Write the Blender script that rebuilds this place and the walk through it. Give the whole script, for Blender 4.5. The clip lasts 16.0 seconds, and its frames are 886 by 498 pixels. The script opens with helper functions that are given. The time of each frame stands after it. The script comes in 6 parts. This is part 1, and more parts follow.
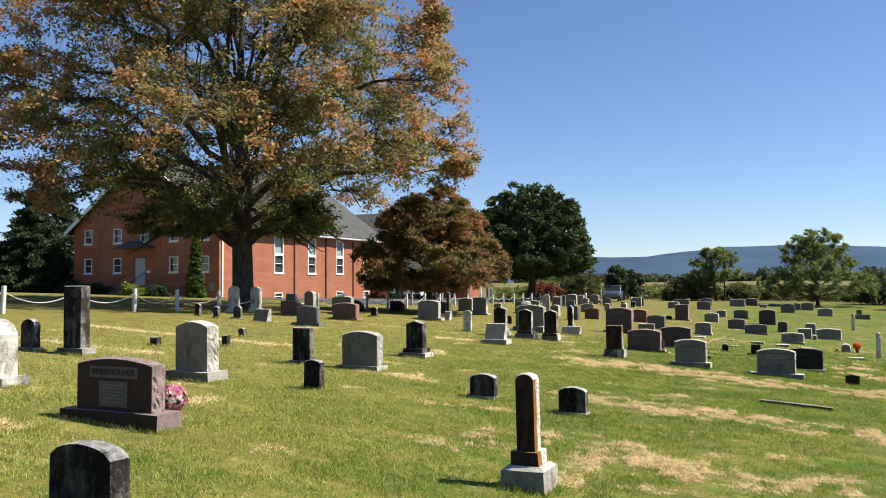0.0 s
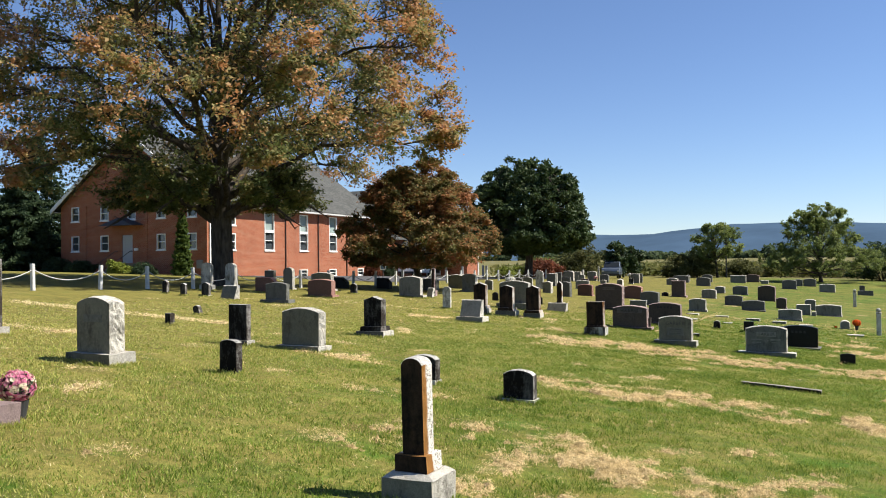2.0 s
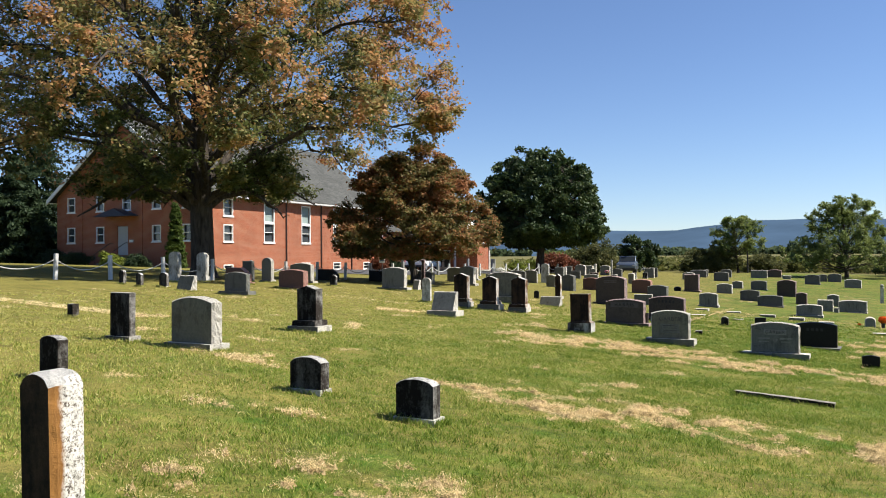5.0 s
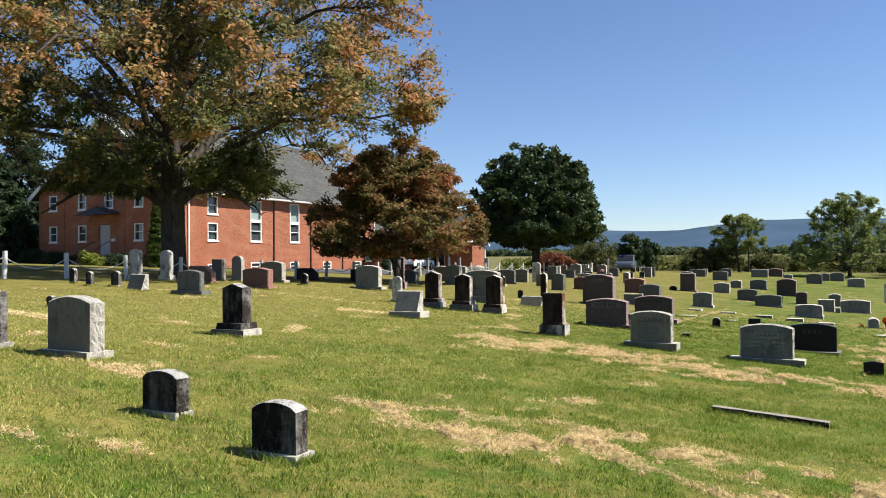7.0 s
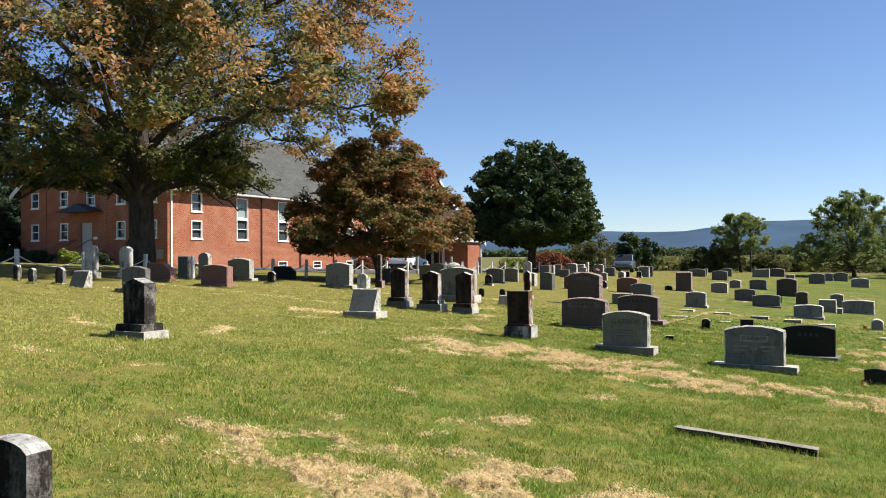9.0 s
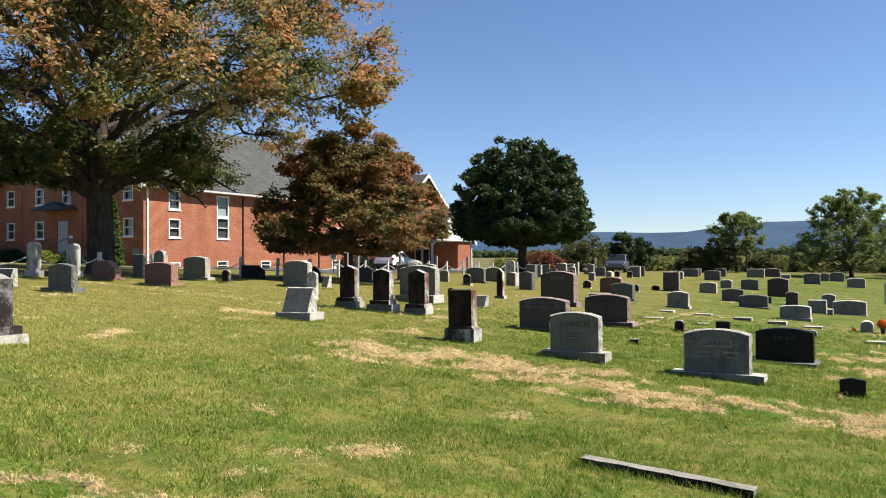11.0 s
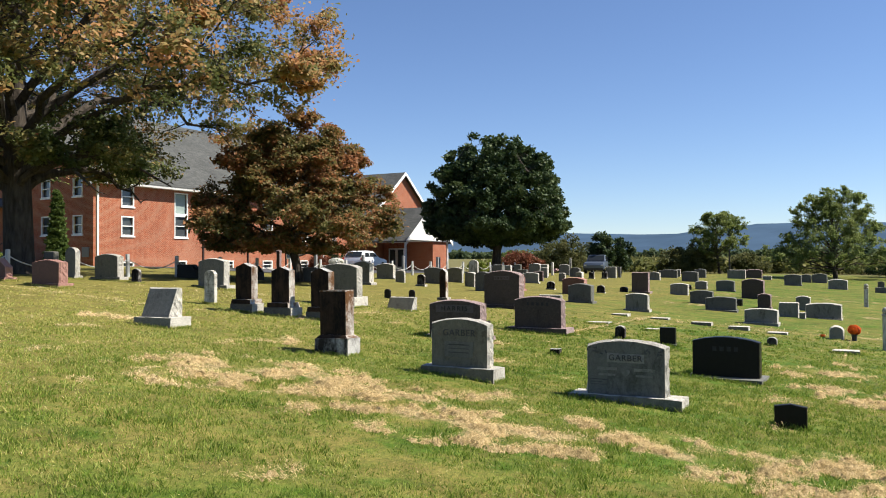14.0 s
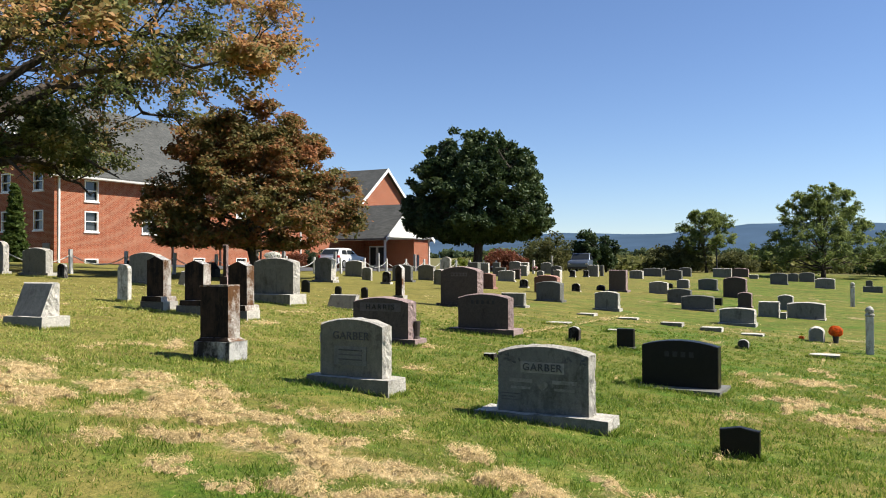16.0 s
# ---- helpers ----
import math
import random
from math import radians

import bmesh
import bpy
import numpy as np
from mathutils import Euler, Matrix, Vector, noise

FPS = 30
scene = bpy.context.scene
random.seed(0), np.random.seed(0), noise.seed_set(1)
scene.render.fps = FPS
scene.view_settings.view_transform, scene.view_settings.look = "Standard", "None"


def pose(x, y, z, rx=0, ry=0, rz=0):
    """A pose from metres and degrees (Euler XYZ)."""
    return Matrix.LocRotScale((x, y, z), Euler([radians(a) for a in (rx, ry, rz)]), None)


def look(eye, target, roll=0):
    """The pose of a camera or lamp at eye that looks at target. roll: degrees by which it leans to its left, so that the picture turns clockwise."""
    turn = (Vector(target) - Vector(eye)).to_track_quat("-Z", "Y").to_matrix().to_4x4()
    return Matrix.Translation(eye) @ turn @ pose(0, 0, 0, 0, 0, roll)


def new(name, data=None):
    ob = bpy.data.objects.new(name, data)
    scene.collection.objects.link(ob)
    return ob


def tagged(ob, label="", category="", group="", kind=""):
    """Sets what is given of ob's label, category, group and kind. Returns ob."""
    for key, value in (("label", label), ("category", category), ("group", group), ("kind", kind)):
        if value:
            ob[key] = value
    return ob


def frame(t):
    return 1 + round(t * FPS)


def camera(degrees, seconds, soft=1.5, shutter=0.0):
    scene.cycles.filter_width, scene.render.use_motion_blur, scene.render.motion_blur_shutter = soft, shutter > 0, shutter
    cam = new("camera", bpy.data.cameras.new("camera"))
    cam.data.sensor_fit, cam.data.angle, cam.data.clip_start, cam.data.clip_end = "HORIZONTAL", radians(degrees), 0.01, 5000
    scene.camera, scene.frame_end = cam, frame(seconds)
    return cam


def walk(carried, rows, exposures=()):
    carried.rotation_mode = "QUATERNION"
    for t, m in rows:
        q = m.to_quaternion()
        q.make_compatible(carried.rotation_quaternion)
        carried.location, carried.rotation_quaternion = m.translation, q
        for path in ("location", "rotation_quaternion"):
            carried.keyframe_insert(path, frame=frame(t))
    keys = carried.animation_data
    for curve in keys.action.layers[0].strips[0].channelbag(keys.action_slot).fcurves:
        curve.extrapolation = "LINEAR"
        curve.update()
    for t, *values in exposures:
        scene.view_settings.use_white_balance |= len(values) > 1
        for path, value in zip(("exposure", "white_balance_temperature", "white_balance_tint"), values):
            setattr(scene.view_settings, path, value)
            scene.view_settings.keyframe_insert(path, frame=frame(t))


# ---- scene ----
cam = camera(57.6, 16.0, 1.0)
METRES, EYE, TILT, LEAN, TURN = 15.8, 1.5, -1.19, -0.04, -63.77
ROWS = [
    (0.0, 0.0, 0.0, 0.0, 0.02, 3.69, 0.37),
    (0.5, 0.0146, 0.0233, -0.0005, 0.07, 3.71, 0.44),
    (1.0, 0.0327, 0.0475, -0.0023, 0.05, 3.77, 0.47),
    (1.5, 0.0475, 0.0665, -0.0038, 0.12, 2.93, 0.55),
    (2.0, 0.0608, 0.0917, -0.006, 0.39, 2.15, 0.56),
    (2.5, 0.0768, 0.1186, -0.0089, 0.87, 2.0, 0.62),
    (3.0, 0.0912, 0.1447, -0.0109, 1.42, 1.92, 0.56),
    (3.5, 0.1049, 0.1708, -0.0115, 1.94, 1.83, 0.47),
    (4.0, 0.1197, 0.1995, -0.0134, 1.98, 1.86, 0.36),
    (6.5, 0.1898, 0.3408, -0.0214, 2.08, 1.88, 0.42),
    (7.0, 0.2049, 0.3696, -0.0221, 2.23, 1.89, 0.43),
    (7.5, 0.2195, 0.4019, -0.0236, 2.33, 1.93, 0.4),
    (8.0, 0.2343, 0.4299, -0.0251, 2.4, 1.94, 0.38),
    (10.5, 0.3134, 0.5604, -0.0327, 2.64, 1.98, 0.37),
    (11.0, 0.3336, 0.5869, -0.0333, 2.62, 2.01, 0.36),
    (11.5, 0.3512, 0.6188, -0.0346, 2.52, 2.02, 0.34),
    (12.0, 0.3679, 0.6425, -0.0346, 2.46, 2.0, 0.32),
    (12.5, 0.3864, 0.6684, -0.0343, 2.38, 2.01, 0.31),
    (13.0, 0.4042, 0.6952, -0.0345, 2.23, 2.04, 0.3),
    (13.5, 0.4222, 0.7204, -0.0361, 2.14, 2.07, 0.31),
    (14.0, 0.4391, 0.744, -0.0365, 2.08, 2.1, 0.28),
    (14.5, 0.4551, 0.7742, -0.0368, 1.93, 2.1, 0.21),
    (15.0, 0.4739, 0.8036, -0.039, 1.83, 2.08, 0.21),
    (15.5, 0.4897, 0.8305, -0.0408, 1.71, 2.06, 0.2),
    (16.0, 0.5058, 0.8589, -0.0418, 1.57, 2.05, 0.17),
]
walk(cam, [(t, pose(0, 0, EYE, TILT, LEAN, TURN) @ pose(METRES * x, METRES * y, METRES * z, 90 + pitch, roll, yaw)) for t, x, y, z, yaw, pitch, roll in ROWS])

# ---- world, sun, exposure ----
SUN_AZ, SUN_EL = 25.0, 51.0            # degrees from -y towards +x, and above the horizon
sun_dir = Vector((math.sin(radians(SUN_AZ)) * math.cos(radians(SUN_EL)), -math.cos(radians(SUN_AZ)) * math.cos(radians(SUN_EL)), math.sin(radians(SUN_EL))))
world = bpy.data.worlds.new("sky")
scene.world = world
world.use_nodes = True
sky = world.node_tree.nodes.new("ShaderNodeTexSky")
sky.sky_type, sky.sun_disc = "NISHITA", False
sky.sun_elevation, sky.sun_rotation = radians(SUN_EL), math.atan2(sun_dir.x, sun_dir.y)
sky.altitude = 900.0
sky.air_density, sky.dust_density, sky.ozone_density = 1.0, 0.0, 3.0
world.node_tree.nodes["Background"].inputs["Strength"].default_value = 0.064
clear = world.node_tree.nodes.new("ShaderNodeMix")          # the clear, slightly bluer autumn air
clear.data_type, clear.blend_type = "RGBA", "MULTIPLY"
clear.inputs[0].default_value, clear.inputs[7].default_value = 1.0, (0.96, 1.01, 1.16, 1.0)
world.node_tree.links.new(sky.outputs["Color"], clear.inputs[6])
world.node_tree.links.new(clear.outputs[2], world.node_tree.nodes["Background"].inputs["Color"])
sun_data = bpy.data.lights.new("sun", "SUN")
sun_data.energy, sun_data.angle, sun_data.color = 5.0, radians(0.5), (1.0, 0.93, 0.82)
sun = new("sun", sun_data)
sun.matrix_world = look((0, 0, 60), Vector((0, 0, 60)) - sun_dir)
scene.view_settings.exposure = 0.92


# ---- materials ----
def material(name, build, rough=0.8, metal=0.0, spec=0.3):
    m = bpy.data.materials.new(name)
    m.use_nodes = True
    nt = m.node_tree
    b = nt.nodes["Principled BSDF"]
    b.inputs["Roughness"].default_value, b.inputs["Metallic"].default_value = rough, metal
    b.inputs["Specular IOR Level"].default_value = spec
    build(nt, b)
    return m


def coords(nt, kind="Object"):
    return nt.nodes.new("ShaderNodeTexCoord").outputs[kind]


def noise_tex(nt, vec, scale, detail=4.0, rough=0.55, stretch=None):
    if stretch:
        mp = nt.nodes.new("ShaderNodeMapping")
        mp.inputs["Scale"].default_value = stretch
        nt.links.new(vec, mp.inputs["Vector"])
        vec = mp.outputs["Vector"]
    n = nt.nodes.new("ShaderNodeTexNoise")
    n.inputs["Scale"].default_value, n.inputs["Detail"].default_value, n.inputs["Roughness"].default_value = scale, detail, rough
    nt.links.new(vec, n.inputs["Vector"])
    return n.outputs["Fac"]


def ramp(nt, fac, *stops):
    r = nt.nodes.new("ShaderNodeValToRGB")
    e = r.color_ramp.elements
    while len(e) < len(stops):
        e.new(0.5)
    for el, (p, c) in zip(e, stops):
        el.position = p
        el.color = (*c, 1) if isinstance(c, tuple) else (c, c, c, 1)
    nt.links.new(fac, r.inputs["Fac"])
    return r.outputs["Color"]


def mixed(nt, fac, a, b, mode="MIX"):
    n = nt.nodes.new("ShaderNodeMix")
    n.data_type, n.blend_type = "RGBA", mode
    for value, socket in ((fac, n.inputs[0]), (a, n.inputs[6]), (b, n.inputs[7])):
        if isinstance(value, bpy.types.NodeSocket):
            nt.links.new(value, socket)
        elif isinstance(value, tuple):
            socket.default_value = (*value, 1)
        else:
            socket.default_value = value
    return n.outputs[2]


def calc(nt, op, a, b=0.0, c=0.0, clamp=False):
    n = nt.nodes.new("ShaderNodeMath")
    n.operation, n.use_clamp = op, clamp
    for value, socket in zip((a, b, c), n.inputs):
        if isinstance(value, bpy.types.NodeSocket):
            nt.links.new(value, socket)
        else:
            socket.default_value = value
    return n.outputs[0]


def bump(nt, bsdf, height, strength=0.4, distance=0.01):
    n = nt.nodes.new("ShaderNodeBump")
    n.inputs["Strength"].default_value, n.inputs["Distance"].default_value = strength, distance
    nt.links.new(height, n.inputs["Height"])
    nt.links.new(n.outputs["Normal"], bsdf.inputs["Normal"])


def colour(nt, b, socket):
    nt.links.new(socket, b.inputs["Base Color"])


def stone_mat(name, base, speck, dirt, dirt_amount=0.35, rough=0.75, spec=0.3, relief=0.5):
    """Stone: fine speckle, lichen and rain streaks that run down it."""
    def build(nt, b):
        v = coords(nt)
        rnd = nt.nodes.new("ShaderNodeObjectInfo").outputs["Random"]
        shift = nt.nodes.new("ShaderNodeVectorMath")
        nt.links.new(v, shift.inputs[0])
        comb = nt.nodes.new("ShaderNodeCombineXYZ")
        for k in range(3):
            nt.links.new(calc(nt, "MULTIPLY", rnd, 37.0 + 11 * k), comb.inputs[k])
        nt.links.new(comb.outputs[0], shift.inputs[1])
        v = shift.outputs[0]
        fine = noise_tex(nt, v, 140.0, 3.0, 0.7)
        c = mixed(nt, ramp(nt, fine, (0.38, 0.0), (0.62, 1.0)), base, speck)
        streak = noise_tex(nt, v, 6.0, 5.0, 0.65, (1.0, 1.6, 0.45))
        cloud = noise_tex(nt, v, 2.6, 4.0, 0.6)
        d = calc(nt, "MULTIPLY_ADD", streak, 0.6, calc(nt, "MULTIPLY", cloud, 0.5))
        d = calc(nt, "ADD", d, calc(nt, "MULTIPLY_ADD", noise_tex(nt, v, 34.0, 4.0, 0.75), 0.34, -0.17))
        mask = ramp(nt, d, (0.72 - dirt_amount * 0.42, 0.0), (0.86 - dirt_amount * 0.34, 1.0))
        c = mixed(nt, mask, c, dirt)
        mottle = ramp(nt, noise_tex(nt, v, 16.0, 5.0, 0.7), (0.3, 0.78), (0.7, 1.16))
        c = mixed(nt, 1.0, c, mottle, "MULTIPLY")
        tone = ramp(nt, rnd, (0.0, 0.82), (1.0, 1.12))
        colour(nt, b, mixed(nt, 1.0, c, tone, "MULTIPLY"))
        if relief > 0.85:
            bump(nt, b, noise_tex(nt, v, 30.0, 6.0, 0.8), relief, 0.03)
        else:
            bump(nt, b, noise_tex(nt, v, 38.0, 4.0, 0.6), relief, 0.0035)
    return material(name, build, rough, 0.0, spec)


# granite colours hold light: fronts dark as in shade, rough sides bright as sunlit
GREY = stone_mat("grey granite", (0.111, 0.112, 0.100), (0.180, 0.178, 0.157), (0.064, 0.063, 0.050), 0.35)
LGREY = stone_mat("pale granite", (0.114, 0.108, 0.083), (0.177, 0.167, 0.126), (0.064, 0.058, 0.041), 0.4)
DGREY = stone_mat("dark grey granite", (0.064, 0.064, 0.061), (0.117, 0.115, 0.107), (0.042, 0.041, 0.036), 0.35)
ROUGH_GREY = stone_mat("sunlit rock pitched granite", (0.44, 0.415, 0.365), (0.60, 0.57, 0.50), (0.099, 0.090, 0.070), 0.3, 0.9, 0.2, 0.9)
BROWN = stone_mat("brown granite", (0.056, 0.045, 0.038), (0.090, 0.070, 0.061), (0.038, 0.030, 0.025), 0.25, 0.65, 0.12)
PINK = stone_mat("mahogany granite", (0.031, 0.020, 0.0158), (0.049, 0.031, 0.025), (0.020, 0.0138, 0.0116), 0.25, 0.6, 0.1)
ROUGH_PINK = stone_mat("sunlit rock pitched mahogany granite", (0.27, 0.195, 0.185), (0.37, 0.28, 0.265), (0.067, 0.049, 0.048), 0.25, 0.9, 0.2, 0.9)
RED = stone_mat("red granite", (0.082, 0.038, 0.029), (0.125, 0.062, 0.048), (0.05, 0.027, 0.022), 0.25, 0.55)
ROUGH_RED = stone_mat("sunlit rock pitched red granite", (0.297, 0.155, 0.125), (0.381, 0.220, 0.178), (0.128, 0.072, 0.060), 0.2, 0.9, 0.2, 0.9)
BLACK = stone_mat("polished black granite", (0.007, 0.0068, 0.0066), (0.013, 0.0125, 0.012), (0.014, 0.013, 0.012), 0.2, 0.35, 0.16, 0.04)
MARBLE = stone_mat("white marble", (0.44, 0.425, 0.375), (0.55, 0.53, 0.47), (0.105, 0.097, 0.075), 0.5)
# real stain plus painted shade on fronts, painted sunlight on edges and tops
DARK = stone_mat("blackened marble in shade", (0.075, 0.073, 0.068), (0.11, 0.107, 0.10), (0.0080, 0.0068, 0.0060), 0.80, 0.9, 0.12)
DARK_SIDE = stone_mat("sunlit weathered marble edge", (0.347, 0.332, 0.306), (0.448, 0.433, 0.405), (0.038, 0.031, 0.026), 0.84, 0.9, 0.15, 0.9)
SUNLIT_MARBLE = stone_mat("sunlit mottled marble", (0.42, 0.41, 0.385), (0.54, 0.53, 0.50), (0.06, 0.055, 0.05), 0.45, 0.9, 0.15, 0.9)
STAIN = stone_mat("brown stained marble in shade", (0.032, 0.019, 0.0115), (0.046, 0.028, 0.017), (0.0072, 0.0055, 0.0043), 0.62, 0.85, 0.15)
STAIN_SIDE = stone_mat("sunlit lichen spotted marble edge", (0.52, 0.49, 0.44), (0.66, 0.63, 0.58), (0.13, 0.062, 0.026), 0.66, 0.9, 0.15, 0.9)


def column_build(nt, b):
    """White marble crusted with pale lichen, and a rusty streak along the edge that the rain runs down."""
    v = coords(nt)
    sep = nt.nodes.new("ShaderNodeSeparateXYZ")
    nt.links.new(v, sep.inputs[0])
    fine = noise_tex(nt, v, 70.0, 5.0, 0.8)
    pale = mixed(nt, ramp(nt, fine, (0.40, 0.0), (0.52, 1.0)), (0.085, 0.065, 0.05), (0.66, 0.63, 0.57))
    rust = mixed(nt, noise_tex(nt, v, 22.0, 5.0, 0.7, (1.0, 1.0, 0.3)), (0.065, 0.03, 0.012), (0.42, 0.20, 0.055))
    run = calc(nt, "MULTIPLY_ADD", calc(nt, "SUBTRACT", noise_tex(nt, v, 9.0, 5.0, 0.7, (1.0, 1.0, 0.4)), 0.5), 0.09, sep.outputs[0])
    colour(nt, b, mixed(nt, ramp(nt, calc(nt, "MULTIPLY_ADD", run, 6.0, 0.5), (0.26, 0.0), (0.40, 1.0)), rust, pale))
    bump(nt, b, fine, 0.7, 0.008)


COLUMN_SIDE = material("lichen crusted column side", column_build, 0.9, 0.0, 0.15)
CONCRETE = stone_mat("cast concrete", (0.226, 0.210, 0.176), (0.305, 0.284, 0.239), (0.106, 0.097, 0.075), 0.4, 0.9)
LETTER_DARK = stone_mat("carved letters", (0.062, 0.063, 0.062), (0.075, 0.076, 0.075), (0.05, 0.05, 0.05), 0.3)
LETTER_LIGHT = stone_mat("frosted carved panel of grey granite", (0.165, 0.162, 0.145), (0.215, 0.21, 0.19), (0.075, 0.073, 0.06), 0.35)
LETTER_DIM = stone_mat("letters in polished granite", (0.022, 0.021, 0.02), (0.03, 0.029, 0.028), (0.02, 0.019, 0.018), 0.3)
LETTER_PALE = stone_mat("frosted carved panel", (0.088, 0.072, 0.067), (0.12, 0.10, 0.094), (0.07, 0.058, 0.053), 0.3)


def ground_build(nt, b):
    v = coords(nt)
    at = nt.nodes.new("ShaderNodeAttribute")
    at.attribute_name = "dry"
    fine = calc(nt, "MULTIPLY_ADD", noise_tex(nt, v, 24.0, 6.0, 0.75), 0.5, calc(nt, "MULTIPLY", noise_tex(nt, v, 85.0, 4.0, 0.8), 0.5))
    mid = noise_tex(nt, v, 3.2, 5.0, 0.65)
    big = noise_tex(nt, v, 0.45, 4.0, 0.55)
    green = mixed(nt, ramp(nt, fine, (0.38, 0.0), (0.64, 1.0)), (0.016, 0.040, 0.005), (0.105, 0.175, 0.02))
    yellow = mixed(nt, ramp(nt, fine, (0.38, 0.0), (0.64, 1.0)), (0.055, 0.06, 0.012), (0.26, 0.22, 0.062))
    sep = nt.nodes.new("ShaderNodeSeparateXYZ")
    nt.links.new(v, sep.inputs[0])
    upslope = calc(nt, "MULTIPLY_ADD", calc(nt, "MULTIPLY_ADD", sep.outputs[1], 0.1, calc(nt, "MULTIPLY", sep.outputs[0], -0.008), True), 0.15, -0.02)
    swath = noise_tex(nt, v, 1.5, 5.0, 0.65, (1.0, 0.2, 1.0))
    wet = calc(nt, "ADD", calc(nt, "MULTIPLY_ADD", mid, 0.5, calc(nt, "MULTIPLY_ADD", swath, 0.45, calc(nt, "MULTIPLY", big, 0.3))), upslope)
    lush = ramp(nt, wet, (0.52, 0.0), (0.70, 1.0))
    c = mixed(nt, lush, green, yellow)
    c = mixed(nt, 1.0, c, ramp(nt, noise_tex(nt, v, 2.1, 6.0, 0.75, (1.0, 0.45, 1.0)), (0.32, 0.68), (0.68, 1.36)), "MULTIPLY")
    straw = mixed(nt, ramp(nt, calc(nt, "MULTIPLY_ADD", noise_tex(nt, v, 60.0, 4.0, 0.8), 0.5, calc(nt, "MULTIPLY", noise_tex(nt, v, 11.0, 4.0, 0.7), 0.5)), (0.40, 0.0), (0.58, 1.0)), (0.05, 0.055, 0.016), (0.46, 0.345, 0.185))
    edge = calc(nt, "MULTIPLY_ADD", calc(nt, "SUBTRACT", noise_tex(nt, v, 12.0, 7.0, 0.85), 0.5), 2.6, at.outputs["Fac"])
    c = mixed(nt, ramp(nt, edge, (0.58, 0.0), (0.98, 1.0)), c, straw)
    field = nt.nodes.new("ShaderNodeAttribute")
    field.attribute_name = "field"
    tan = mixed(nt, noise_tex(nt, v, 0.05, 5.0, 0.6, (1.0, 3.0, 1.0)), (0.06, 0.075, 0.022), (0.20, 0.165, 0.075))
    colour(nt, b, mixed(nt, field.outputs["Fac"], c, tan))
    bump(nt, b, fine, 0.6, 0.02)


GROUND = material("mown lawn with dry clippings", ground_build, 0.95, 0.0, 0.1)


def blade_build(low, middle, high):
    def build(nt, b):
        rnd = nt.nodes.new("ShaderNodeNewGeometry").outputs["Random Per Island"]
        v = coords(nt)
        sep = nt.nodes.new("ShaderNodeSeparateXYZ")
        nt.links.new(v, sep.inputs[0])
        upslope = calc(nt, "MULTIPLY_ADD", calc(nt, "MULTIPLY_ADD", sep.outputs[1], 0.1, calc(nt, "MULTIPLY", sep.outputs[0], -0.016), True), 0.36, -0.02)
        broad = calc(nt, "ADD", calc(nt, "MULTIPLY_ADD", noise_tex(nt, v, 0.9, 5.0, 0.65), 0.6, calc(nt, "MULTIPLY", noise_tex(nt, v, 6.0, 3.0, 0.6), 0.4)), upslope)
        c = ramp(nt, calc(nt, "MULTIPLY_ADD", rnd, 0.45, calc(nt, "MULTIPLY", broad, 0.9)), (0.40, low), (0.66, middle), (0.98, high))
        colour(nt, b, c)
        tr = nt.nodes.new("ShaderNodeBsdfTranslucent")
        nt.links.new(c, tr.inputs["Color"])
        mx = nt.nodes.new("ShaderNodeMixShader")
        mx.inputs[0].default_value = 0.45
        nt.links.new(b.outputs[0], mx.inputs[1])
        nt.links.new(tr.outputs[0], mx.inputs[2])
        nt.links.new(mx.outputs[0], nt.nodes["Material Output"].inputs["Surface"])
    return build


BLADE = material("grass blades", blade_build((0.058, 0.118, 0.012), (0.196, 0.285, 0.035), (0.50, 0.465, 0.145)), 0.6, 0.0, 0.25)
STRAW = material("dry clippings", blade_build((0.34, 0.25, 0.11), (0.72, 0.555, 0.29), (0.92, 0.76, 0.47)), 0.8, 0.0, 0.15)


def hay_build(nt, b):
    v = coords(nt)
    f = calc(nt, "MULTIPLY_ADD", noise_tex(nt, v, 120.0, 5.0, 0.8), 0.55, calc(nt, "MULTIPLY", noise_tex(nt, v, 13.0, 5.0, 0.7), 0.45))
    colour(nt, b, ramp(nt, f, (0.37, (0.06, 0.05, 0.017)), (0.51, (0.38, 0.285, 0.135)), (0.65, (0.81, 0.63, 0.37))))
    bump(nt, b, noise_tex(nt, v, 75.0, 5.0, 0.8), 0.9, 0.02)


HAY = material("matted dry clippings", hay_build, 0.95, 0.0, 0.1)


